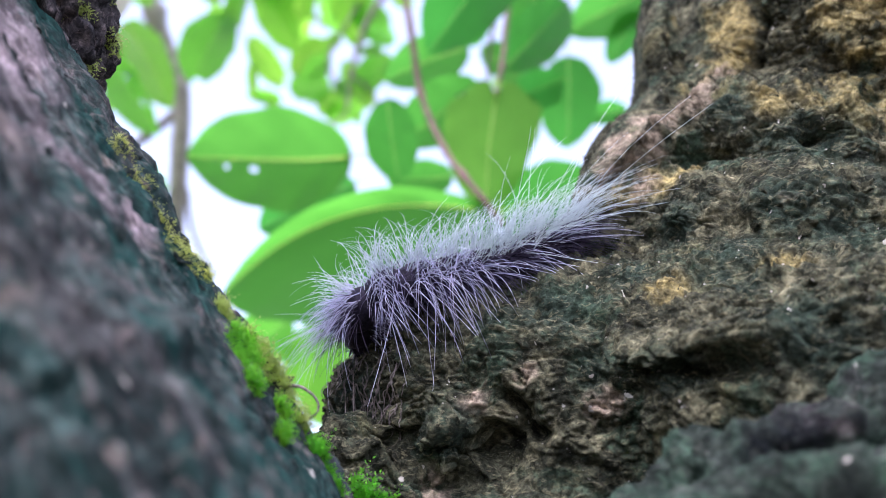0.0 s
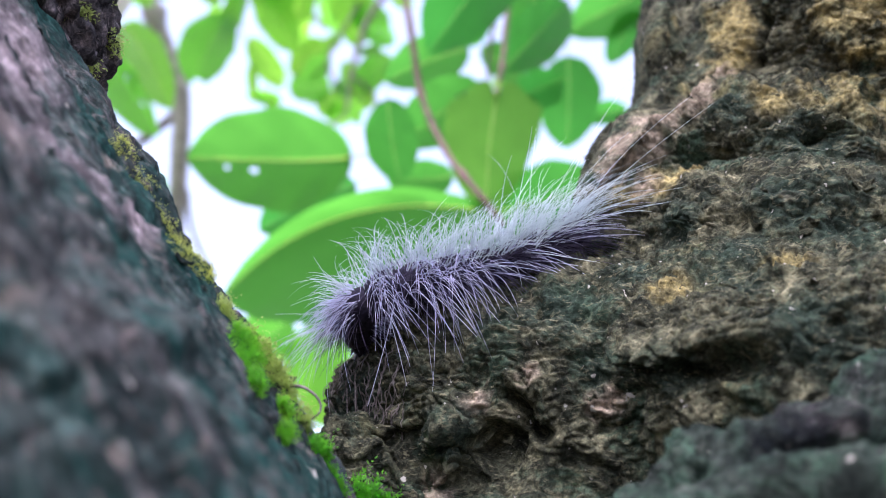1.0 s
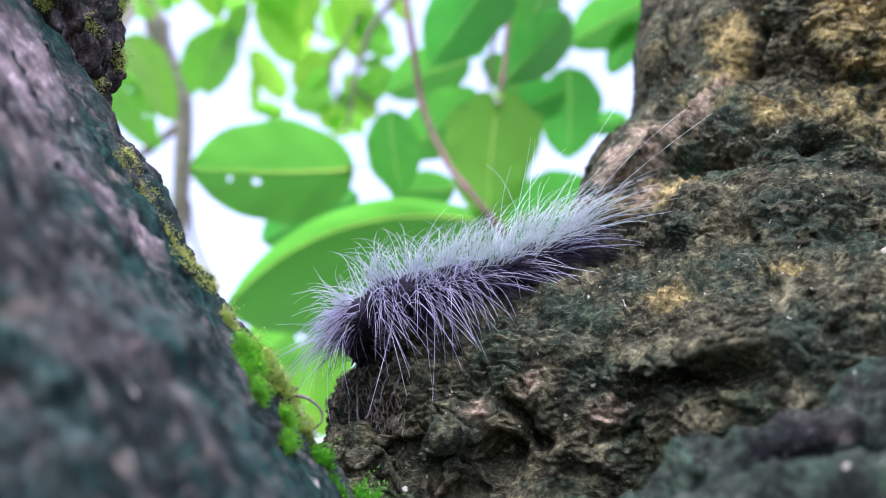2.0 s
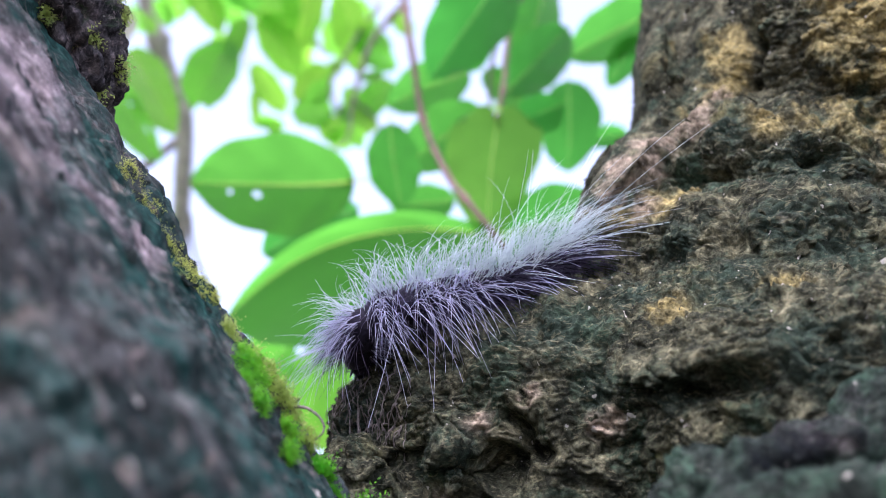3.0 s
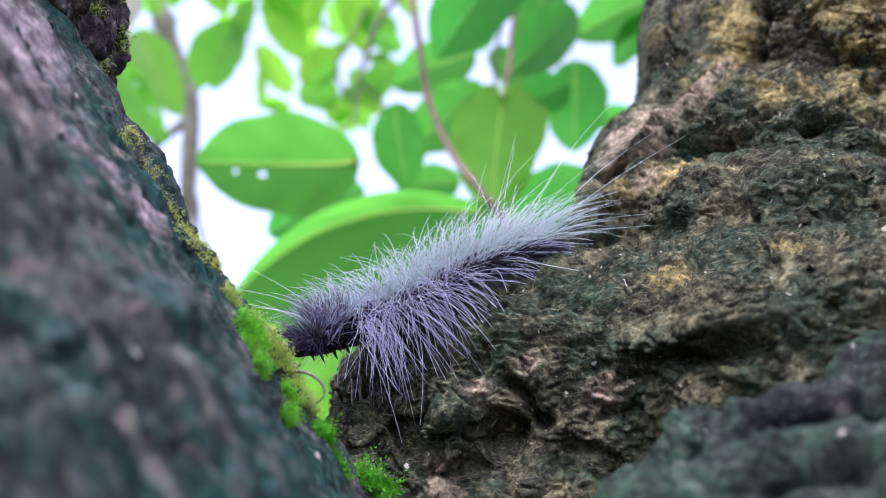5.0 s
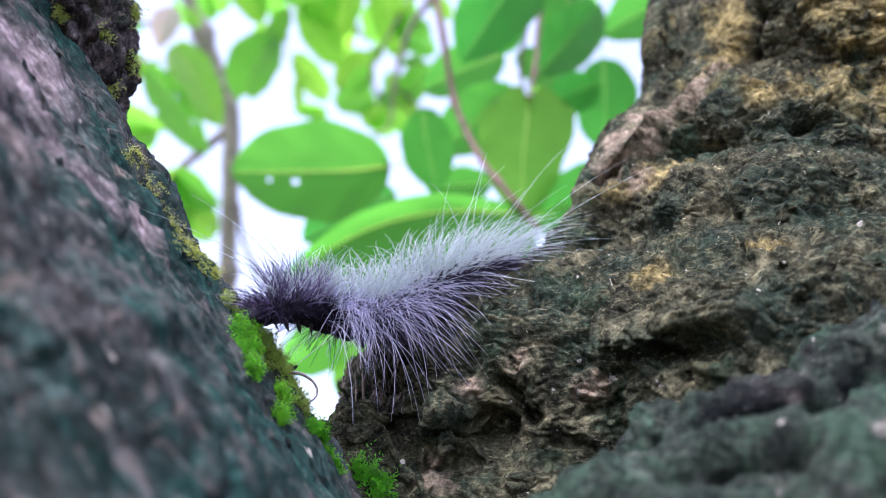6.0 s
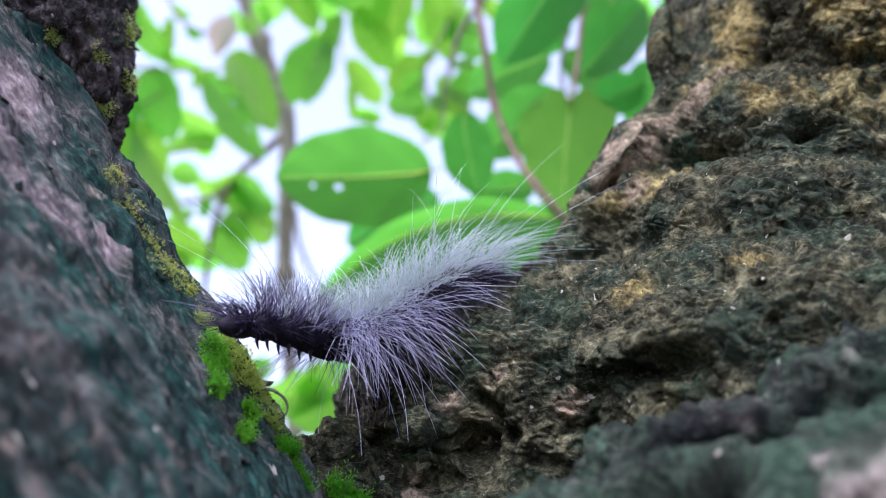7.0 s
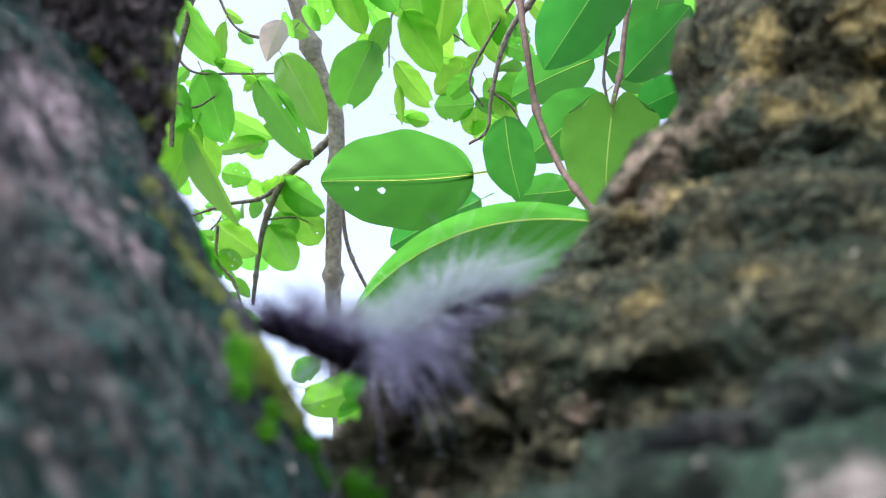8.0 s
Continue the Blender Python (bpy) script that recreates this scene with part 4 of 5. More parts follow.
def build_caterpillar():
    """Head first: each segment's x points to the tail, z to the back."""
    rng = np.random.default_rng(5)
    out = []
    for k in range(SEGMENTS):
        radius = (0.0020, 0.0024, 0.0026, 0.0028, 0.0034, 0.0040, 0.0045, 0.0047, 0.0047, 0.0045, 0.0042, 0.0037, 0.0029)[k]
        seg = part("head" if k == 0 else "segment", body_ring(radius, 0.0042 if k < 4 else 0.0054, k), SKIN, caterpillar, "glossy black head" if k == 0 else "")
        lean = (-0.7, -0.25, -0.1, -0.1, -0.25, -0.20, -0.02, 0.10, 0.18, 0.28, 0.40, 0.55, 0.85)[k]
        both = lambda rows: [(s * a, c) for a, c in rows for s in (-1, 1)]
        # name, material, tufts, length, droop, lift, fan, spread
        if k == 0:
            sets = [("fore_hair", HAIR_DARK, both([(20, 20), (55, 22), (85, 22)]), 0.0046, 0.1, 0.0, 0.2, 0.0012),
                    ("hair_tuft", HAIR_DUSK, both([(30, 8), (65, 8)]), 0.0052, 0.1, 0.0, 0.25, 0.0010)]
        elif k < 4:
            sets = [("hair_tuft", HAIR_DUSK, both([(12, 13), (34, 14), (55, 6)]), 0.0064, -0.1, 0.2, 0.20, 0.0007),
                    ("pale_hair", HAIR, both([(10, 3 + 3 * k), (30, 2 * k)]), 0.0062 + 0.0014 * k, 0.1, 0.2, 0.24, 0.0014),
                    ("side_hair", HAIR_LILAC, both([(25, 6), (58, 2)]), 0.0076, 0.25, 0.2, 0.26, 0.0010),
                    ("fore_hair", HAIR_DARK, both([(30, 14), (60, 16), (88, 10)]), 0.0030, 0.1, 0.0, 0.25, 0.0016)]
        else:
            tail = k > 8
            sets = [("hair_tuft", HAIR, both([(10, 17), (34, 18)] + ([(52, 8)] if tail else [])), 0.0128 if k < 6 else 0.0150, 0.34, 0.1, 0.24, 0.0018),
                    ("side_hair", HAIR_LILAC, both([(44, 13), (62, 16), (84, 11)] + ([(106, 8)] if k < 8 else [])) if not tail else both([(58, 9 if k < 11 else 5), (80, 6 if k < 11 else 3)]),
                     (0.0118 if k < 7 else 0.0128) if not tail else 0.0100, 0.85 if not tail else 0.42, 0.35 if not tail else 0.05, 0.22, 0.0015),
                    ("under_hair", HAIR_DARK, both([(45, 16), (65, 26), (90, 30), (115, 18)]), 0.0056, 0.45, 0.1, 0.3, 0.0019)]
        if k in (4, 5):
            sets.append(("fold_hair", HAIR_LILAC, both([(28, 10), (54, 12), (78, 8 if k == 5 else 4)]), 0.0105, 0.55, 0.1, 0.30, 0.0022))
        if k in (2, 10, 11, 12):
            sets.append(("long_hair", HAIR, both([(20, 2)]) if k == 2 else both([(18, 1), (38, 1)]), 0.019 if k == 2 else 0.027, 0.05, 0.2, 0.18, 0.001))
        for name, mat, tufts, length, droop, lift, fan, spread in sets:
            thick = 0.00009 if name in ("under_hair", "fore_hair", "long_hair") else 0.000105
            v, q = hairs(rng, tufts, length, radius, thick, droop, -1.0 if k == 2 and name == "long_hair" else (-0.55 if name == "fold_hair" else lean), fan, spread, lift, 0.10 if name == "long_hair" else 0.24)
            mesh_part(name, quick_mesh(name, v, q), mat, seg)
        if k in (1, 2, 3, 6, 7, 8, 9, 12):
            for s in (-1, 1):
                true_leg = k < 4
                leg = part("leg", leg_mesh(0.0021 if true_leg else 0.0026, 0.00036 if true_leg else 0.0012), CLAW, seg)
                leg.location = (0, s * radius * 0.5, -radius * 0.75)
        out.append(seg)
    return out


BODY = build_caterpillar()
POSES = []


def body_pose(t, tuck, *points):
    """The line of the body at a time, from head to tail, in the fork's axes; tuck: the share of its length that the four front segments take up."""
    fine = spline([spot(*p) for p in points], 400)
    at = np.interp(np.arange(SEGMENTS * 2 + 1), (0, 8, SEGMENTS * 2), (0, tuck, 1)) * 399
    line = np.stack([np.interp(at, np.arange(400), fine[:, j]) for j in range(3)], 1)
    rows = []
    for k in range(SEGMENTS):
        a, c, b = (Vector(line[2 * k + j]) for j in (0, 1, 2))
        x = (b - a).normalized()
        z = (FORK.to_3x3() @ Vector((0, -0.15, 1))).normalized()
        z = (z - x * z.dot(x)).normalized()
        y = z.cross(x)
        m = Matrix((x, y, z)).transposed().to_4x4()
        rows.append(CAT_INV @ Matrix.Translation(c) @ m)
    POSES.append((t, rows))


body_pose(0, 0.17, (-0.0141, 0.1740, -0.0228), (-0.0157, 0.1690, -0.0197), (-0.0166, 0.1630, -0.0160), (-0.0157, 0.1580, -0.0121), (-0.0127, 0.1560, -0.0090), (-0.0077, 0.1560, -0.0070), (-0.0011, 0.1580, -0.0056), (0.0071, 0.1600, -0.0041), (0.0150, 0.1620, -0.0014), (0.0219, 0.1640, 0.0015), (0.0285, 0.1660, 0.0042))
body_pose(3.3, 0.17, (-0.0150, 0.1740, -0.0225), (-0.0166, 0.1690, -0.0194), (-0.0175, 0.1630, -0.0157), (-0.0165, 0.1580, -0.0119), (-0.0135, 0.1560, -0.0088), (-0.0086, 0.1560, -0.0068), (-0.0020, 0.1580, -0.0053), (0.0062, 0.1600, -0.0039), (0.0141, 0.1620, -0.0012), (0.0210, 0.1640, 0.0017), (0.0276, 0.1660, 0.0044))
body_pose(3.4, 0.18, (-0.0222, 0.1470, -0.0201), (-0.0193, 0.1500, -0.0151), (-0.0134, 0.1540, -0.0106), (-0.0055, 0.1570, -0.0076), (0.0026, 0.1590, -0.0034), (0.0105, 0.1610, -0.0007), (0.0181, 0.1640, 0.0021), (0.0240, 0.1660, 0.0045))
body_pose(3.5, 0.18, (-0.0220, 0.1470, -0.0210), (-0.0187, 0.1500, -0.0169), (-0.0128, 0.1540, -0.0119), (-0.0055, 0.1570, -0.0076), (0.0025, 0.1590, -0.0044), (0.0103, 0.1610, -0.0011), (0.0179, 0.1640, 0.0014), (0.0239, 0.1660, 0.0034))
body_pose(4, 0.18, (-0.0219, 0.1470, -0.0227), (-0.0190, 0.1500, -0.0185), (-0.0138, 0.1540, -0.0140), (-0.0065, 0.1570, -0.0096), (0.0015, 0.1590, -0.0058), (0.0087, 0.1610, -0.0024), (0.0163, 0.1640, -0.0007), (0.0222, 0.1660, 0.0011))
body_pose(4.5, 0.19, (-0.0250, 0.1430, -0.0195), (-0.0204, 0.1470, -0.0174), (-0.0144, 0.1520, -0.0144), (-0.0069, 0.1560, -0.0103), (0.0010, 0.1590, -0.0066), (0.0082, 0.1610, -0.0032), (0.0152, 0.1640, -0.0015), (0.0216, 0.1660, 0.0002))
body_pose(4.7, 0.19, (-0.0242, 0.1410, -0.0202), (-0.0198, 0.1460, -0.0188), (-0.0140, 0.1510, -0.0157), (-0.0066, 0.1560, -0.0119), (0.0014, 0.1590, -0.0080), (0.0086, 0.1610, -0.0044), (0.0155, 0.1640, -0.0021), (0.0213, 0.1660, -0.0004))
body_pose(5.8, 0.20, (-0.0291, 0.1280, -0.0094), (-0.0255, 0.1340, -0.0086), (-0.0208, 0.1410, -0.0104), (-0.0149, 0.1480, -0.0121), (-0.0082, 0.1540, -0.0112), (-0.0010, 0.1580, -0.0077), (0.0072, 0.1620, -0.0048), (0.0157, 0.1660, -0.0028))
body_pose(6, 0.21, (-0.0276, 0.1230, -0.0114), (-0.0240, 0.1290, -0.0104), (-0.0196, 0.1360, -0.0119), (-0.0145, 0.1440, -0.0134), (-0.0085, 0.1510, -0.0124), (-0.0016, 0.1560, -0.0091), (0.0062, 0.1610, -0.0060), (0.0148, 0.1660, -0.0041))
body_pose(6.5, 0.28, (-0.0233, 0.1150, -0.0085), (-0.0207, 0.1210, -0.0083), (-0.0170, 0.1280, -0.0100), (-0.0130, 0.1360, -0.0117), (-0.0082, 0.1460, -0.0122), (-0.0019, 0.1530, -0.0095), (0.0065, 0.1580, -0.0055), (0.0164, 0.1640, -0.0030))
body_pose(7, 0.30, (-0.0243, 0.1150, -0.0100), (-0.0215, 0.1210, -0.0103), (-0.0176, 0.1280, -0.0122), (-0.0135, 0.1360, -0.0141), (-0.0091, 0.1460, -0.0134), (-0.0030, 0.1530, -0.0103), (0.0043, 0.1580, -0.0052), (0.0121, 0.1630, -0.0034))
body_pose(7.5, 0.30, (-0.0229, 0.1150, -0.0089), (-0.0197, 0.1210, -0.0093), (-0.0154, 0.1280, -0.0116), (-0.0114, 0.1360, -0.0135), (-0.0077, 0.1460, -0.0131), (-0.0025, 0.1530, -0.0098), (0.0042, 0.1580, -0.0061), (0.0112, 0.1630, -0.0043))
body_pose(8, 0.30, (-0.0219, 0.1150, -0.0089), (-0.0190, 0.1210, -0.0109), (-0.0150, 0.1280, -0.0139), (-0.0113, 0.1360, -0.0163), (-0.0081, 0.1460, -0.0158), (-0.0031, 0.1530, -0.0117), (0.0034, 0.1580, -0.0079), (0.0104, 0.1630, -0.0062))


def motions():
    # the lens is refocused from the caterpillar to the leaves near the end
    walk(focus_point, [(0, pose(*spot(0.010, 0.147, -0.010))), (4.7, pose(*spot(0.010, 0.146, -0.010))), (5.8, pose(*spot(0.010, 0.140, -0.010))), (7.2, pose(*spot(0.010, 0.138, -0.010))), (7.4, pose(*spot(-0.01, 0.175, 0.0))),
                       (7.5, pose(*spot(-0.04, 0.29, 0.0))), (7.65, pose(*spot(-0.10, 0.55, 0.0))), (8.0, pose(*spot(-0.18, 0.84, 0.08)))])
    for k, seg in enumerate(BODY):
        walk(seg, [(t, rows[k]) for t, rows in POSES])


# ---- leafy branches behind ----
def leaf_shape(kind, seed, n=26, m=12, holes=()):
    """A unit leaf along x from 0 to 1, about a unit wide; bowed, with a paler rib down the middle, a stalk and, maybe, holes and bites (x, y, radius)."""
    verts, quads, ribs = [], [], []
    half = [k / (m // 2) for k in range(1, m // 2 + 1)]
    cols = [-c for c in reversed(half)] + [-0.017, 0.017] + half
    wide = len(cols)
    for i in range(n + 1):
        s = i / n
        if kind in ("oval", "arch"):
            w = math.sin(math.pi * s ** 0.90) ** 0.55 * (1 - 0.5 * max(0, s - 0.9) * 5)
        elif kind == "heart":
            w = (1 - s ** 2.2) ** 0.75 * min(1, (s * 9 + 0.5) ** 0.6)
        else:
            w = math.sin(math.pi * s ** 0.75) ** 0.9
        bow = 0.03 * math.sin(3.0 * s + seed * 0.7) - 0.10 * s * s
        for c in cols:
            if abs(c) < 0.1:
                c = c * (1.1 - 0.8 * s) / max(w, 0.12)
                lift = -0.006
            else:
                lift = 0.0
            edge = 0.5 * w * c * (1 + 0.03 * math.sin(17 * s + seed) * abs(c))
            z = bow + lift + 0.07 * abs(c) ** 1.4 * w + 0.006 * math.sin(22 * s - 6 * abs(c) + seed) * abs(c)
            back = 0.15 * math.sin(math.pi * abs(c) ** 0.8) * (1 - s) ** 4 if kind == "heart" else 0.0
            if kind == "arch":
                # a sickle-shaped rib, with the half above it seen narrow
                edge = edge * (0.36 if c < 0 else 2.0) - 1.6 * (s - s * s)
            verts.append((s - back, edge + 0.04 * math.sin(3.1 * s + seed), z))
    for i in range(n):
        for j in range(wide - 1):
            a = i * wide + j
            mid = j == wide // 2 - 1
            if not mid and any((verts[a][0] - h[0]) ** 2 + (verts[a][1] * 0.6 - h[1]) ** 2 < h[2] ** 2 for h in holes):
                continue
            (ribs if mid else quads).append((a, a + wide, a + wide + 1, a + 1))
    # stalk
    base = len(verts)
    for x, r in ((-0.14, 0.012), (-0.07, 0.010), (0.01, 0.010), (0.06, 0.006)):
        y = 0.04 * math.sin(3.1 * x + seed)
        for a in (0, 1.57, 3.14, 4.71):
            verts.append((x, y + r * math.cos(a), 0.03 * math.sin(seed * 0.7) - 0.012 + r * math.sin(a)))
    for i in range(3):
        for j in range(4):
            a, b = base + 4 * i + j, base + 4 * i + (j + 1) % 4
            ribs.append((a, b, b + 4, a + 4))
    me = quick_mesh("leaf", verts, quads + ribs)
    me.materials.append(LEAF)
    me.materials.append(RIB)
    me.polygons.foreach_set("material_index", [0] * len(quads) + [1] * len(ribs))
    return me


SHAPES = {k: [leaf_shape(k, s) for s in (1, 2, 3)] for k in ("oval", "heart", "lance")}
BITES = {5: ((0.55, 0.29, 0.05), (0.62, 0.27, 0.035)), 6: ((0.35, -0.30, 0.06), (0.7, 0.1, 0.02), (0.42, 0.12, 0.018)), 8: ((0.95, 0.02, 0.08), (0.3, 0.31, 0.05))}
SHAPES["young"] = [leaf_shape("oval", s, 44, 26, BITES.get(s, ())) for s in (4, 5, 6, 7, 8)]
SHAPES["slip"] = [leaf_shape("lance", s) for s in (4, 5, 6)]
SHAPES["dry"] = [leaf_shape("lance", 9)]
SHAPES["dry"][0].materials[0] = DRY
SHAPES["arch"] = [leaf_shape("arch", 2, 40, 16)]
for _me in SHAPES["young"] + SHAPES["slip"]:
    _me.materials[0] = LEAF_YOUNG
for _me in SHAPES["heart"]:
    _me.materials[0] = LEAF_OLIVE
SHAPES["bitten"] = [leaf_shape("oval", 1, 170, 120, ((0.60, 0.066, 0.019), (0.765, 0.042, 0.014), (0.62, 0.060, 0.012)))] * 3
leaf_count = 0


def leaf(parent, base, tip, width, turn=0.0, kind="oval"):
    """A leaf from its base to its tip; turn: degrees by which its face is rolled away from the fork."""
    global leaf_count
    base, tip = Vector(base), Vector(tip)
    x = tip - base
    size = x.length
    x.normalize()
    z = Vector((0.0, -0.8, -0.6))
    z = (z - x * z.dot(x)).normalized()
    z.rotate(Matrix.Rotation(radians(turn), 3, x))
    y = z.cross(x)
    m = Matrix((x * size, y * width * 1.1, z * size)).transposed().to_4x4()
    ob = new("leaf", SHAPES[kind][leaf_count % len(SHAPES[kind])])
    leaf_count += 1
    ob.parent = parent
    ob.matrix_local = Matrix.Translation(-parent.location) @ Matrix.Translation(base) @ m
    return ob


def branch(parent, name, points, r0, r1, mat, knots=0):
    line = spline(points, 8 * len(points))
    r = np.linspace(r0, r1, len(line))
    for k in range(knots):
        r[int((k + 0.6) / knots * (len(r) - 1))] *= 1.45
    v, q = sweep(line, r, 10, 0.04, len(points))
    return mesh_part(name, quick_mesh(name, v - np.array(parent.location), q), mat, parent)


def sprig(parent, points, count, size, seed, kind="young"):
    """Leaves set alternately along a twig, hanging a little."""
    rng = np.random.default_rng(seed)
    line = spline(points, 60)
    for k in range(count):
        i = int((k + 0.7) / count * 58)
        along = Vector(line[i + 1] - line[i]).normalized()
        way = along * rng.uniform(0.1, 0.7) + Vector((rng.choice((-1, 1)) * rng.uniform(0.3, 1.0), rng.normal(0, 0.3), rng.uniform(-0.9, 0.25)))
        long = size * rng.uniform(0.6, 1.15)
        base = Vector(line[i])
        leaf(parent, base, base + way.normalized() * long, long * rng.uniform(0.42, 0.62), rng.normal(0, 25), kind)


sapling_near = new("sapling")
sapling_near.location = (0.1, 0.9, 0)
tagged(sapling_near, "young tree with broad glossy green leaves", "sapling")
branch(sapling_near, "twig", [(-0.050, 0.513, 2.027), (-0.038, 0.489, 1.858), (-0.032, 0.479, 1.769), (-0.025, 0.475, 1.713), (-0.017, 0.482, 1.660), (0.000, 0.469, 1.605), (0.016, 0.447, 1.565), (0.036, 0.445, 1.534)], 0.0031, 0.0022, TWIG_RED, 5)
branch(sapling_near, "twig", [(0.061, 0.500, 1.882), (0.053, 0.503, 1.783), (0.048, 0.501, 1.740), (0.044, 0.497, 1.703), (0.037, 0.491, 1.667)], 0.0026, 0.0020, TWIG_RED, 3)
leaf(sapling_near, (-0.076, 0.551, 1.657), (-0.196, 0.524, 1.632), 0.073, 0, "bitten")
leaf(sapling_near, (0.036, 0.547, 1.602), (-0.163, 0.542, 1.525), 0.068, 8, "arch")
leaf(sapling_near, (0.037, 0.492, 1.665), (0.032, 0.532, 1.586), 0.065, 0, "heart")
leaf(sapling_near, (0.043, 0.438, 1.770), (-0.009, 0.468, 1.690), 0.052, 0, "oval")
leaf(sapling_near, (0.029, 0.583, 1.752), (-0.036, 0.598, 1.695), 0.050, 0, "oval")
leaf(sapling_near, (-0.043, 0.495, 1.668), (-0.034, 0.526, 1.613), 0.036, 0, "oval")
leaf(sapling_near, (0.089, 0.542, 1.856), (0.059, 0.565, 1.754), 0.039, 0, "oval")
leaf(sapling_near, (0.048, 0.533, 1.723), (0.104, 0.513, 1.786), 0.042, 0, "oval")
leaf(sapling_near, (-0.078, 0.605, 1.662), (-0.158, 0.610, 1.618), 0.045, 0, "oval")
leaf(sapling_near, (0.006, 0.599, 1.666), (-0.049, 0.593, 1.655), 0.031, 0, "oval")
leaf(sapling_near, (0.101, 0.577, 1.751), (0.060, 0.580, 1.727), 0.034, 0, "oval")
leaf(sapling_near, (0.022, 0.631, 1.833), (-0.057, 0.633, 1.794), 0.046, 0, "oval")
branch(sapling_near, "stem", [(0.37, 0.95, -0.05), (0.36, 0.93, 0.6), (0.35, 0.9, 1.4), (0.33, 0.88, 2.0), (0.2, 0.80, 2.5)], 0.016, 0.008, TWIG, 4)
sapling_far = new("sapling")
sapling_far.location = (-0.6, 2.0, 0)
tagged(sapling_far, "slender young tree with small bright green leaves", "sapling")
branch(sapling_far, "stem", [(-0.747, 1.225, 2.863), (-0.682, 1.338, 2.677), (-0.641, 1.414, 2.548), (-0.602, 1.471, 2.455), (-0.598, 1.510, 2.384), (-0.609, 1.601, 2.204), (-0.616, 1.674, 2.061), (-0.610, 1.787, 1.848), (-0.612, 2.037, 1.370)], 0.0215, 0.0175, STEM, 3)
branch(sapling_far, "stem", [(-0.562, 1.987, -0.050), (-0.582, 2.017, 0.600), (-0.612, 2.037, 1.386)], 0.0279, 0.0229, STEM, 2)
branch(sapling_far, "branch", [(-0.604, 1.502, 2.396), (-0.652, 1.513, 2.354), (-0.726, 1.529, 2.289), (-0.768, 1.563, 2.206), (-0.787, 1.597, 2.133), (-0.804, 1.649, 2.024)], 0.0107, 0.0047, TWIG, 3)
branch(sapling_far, "branch", [(-0.726, 1.529, 2.289), (-0.781, 1.538, 2.251), (-0.860, 1.529, 2.233), (-0.953, 1.524, 2.199)], 0.0060, 0.0026, TWIG, 2)
branch(sapling_far, "branch", [(-0.801, 1.102, 2.559), (-0.816, 1.144, 2.475), (-0.846, 1.188, 2.378), (-0.855, 1.223, 2.305), (-0.861, 1.267, 2.220)], 0.0071, 0.0053, TWIG, 3)
branch(sapling_far, "branch", [(-0.846, 1.181, 2.388), (-0.809, 1.205, 2.362), (-0.722, 1.223, 2.365), (-0.640, 1.239, 2.371)], 0.0029, 0.0017, TWIG, 1)
branch(sapling_far, "branch", [(-0.793, 1.191, 2.565), (-0.764, 1.225, 2.512), (-0.730, 1.245, 2.491), (-0.686, 1.259, 2.483)], 0.0031, 0.0019, TWIG, 1)
branch(sapling_far, "branch", [(-0.564, 1.522, 2.204), (-0.558, 1.553, 2.147), (-0.544, 1.580, 2.102), (-0.511, 1.620, 2.041)], 0.0051, 0.0039, TWIG, 1)
branch(sapling_far, "branch", [(-0.074, 1.091, 2.393), (-0.136, 1.116, 2.316), (-0.168, 1.158, 2.223), (-0.179, 1.189, 2.159), (-0.212, 1.194, 2.134)], 0.0062, 0.0025, TWIG, 4)
branch(sapling_far, "branch", [(-0.127, 1.144, 2.438), (-0.176, 1.169, 2.367), (-0.220, 1.201, 2.288), (-0.196, 1.231, 2.243)], 0.0037, 0.0022, TWIG, 3)
branch(sapling_far, "branch", [(-0.305, 1.228, 2.540), (-0.313, 1.259, 2.477), (-0.356, 1.284, 2.412)], 0.0023, 0.0012, TWIG, 1)
branch(sapling_far, "branch", [(-0.387, 1.212, 2.536), (-0.406, 1.240, 2.471), (-0.410, 1.279, 2.398)], 0.0023, 0.0012, TWIG, 1)
branch(sapling_far, "branch", [(-0.844, 1.485, 2.150), (-0.847, 1.521, 2.082), (-0.810, 1.552, 2.038), (-0.793, 1.591, 1.970)], 0.0039, 0.0026, TWIG, 1)
leaf(sapling_far, (-0.652, 1.178, 2.309), (-0.527, 1.212, 2.131), 0.078, 15, "young")
leaf(sapling_far, (-0.602, 1.166, 2.354), (-0.496, 1.192, 2.182), 0.079, -10, "young")
leaf(sapling_far, (-0.404, 1.130, 2.342), (-0.457, 1.183, 2.218), 0.095, 10, "young")
leaf(sapling_far, (-0.365, 1.119, 2.381), (-0.407, 1.150, 2.302), 0.051, 30, "young")
leaf(sapling_far, (-0.460, 1.059, 2.454), (-0.420, 1.122, 2.350), 0.062, 10, "young")
leaf(sapling_far, (-0.404, 1.065, 2.466), (-0.354, 1.115, 2.393), 0.065, 10, "young")
leaf(sapling_far, (-0.799, 1.205, 2.365), (-0.751, 1.284, 2.235), 0.093, 0, "young")
leaf(sapling_far, (-0.855, 1.119, 2.503), (-0.750, 1.211, 2.376), 0.067, 10, "young")
leaf(sapling_far, (-0.742, 1.169, 2.461), (-0.762, 1.209, 2.373), 0.045, 30, "young")
leaf(sapling_far, (-0.767, 1.201, 2.385), (-0.689, 1.228, 2.370), 0.033, 30, "slip")
leaf(sapling_far, (-0.829, 1.254, 2.258), (-0.683, 1.240, 2.009), 0.073, 20, "slip")
leaf(sapling_far, (-0.812, 1.251, 2.271), (-0.880, 1.310, 2.130), 0.088, 10, "young")
leaf(sapling_far, (-0.849, 1.209, 2.336), (-0.829, 1.262, 2.243), 0.065, 10, "young")
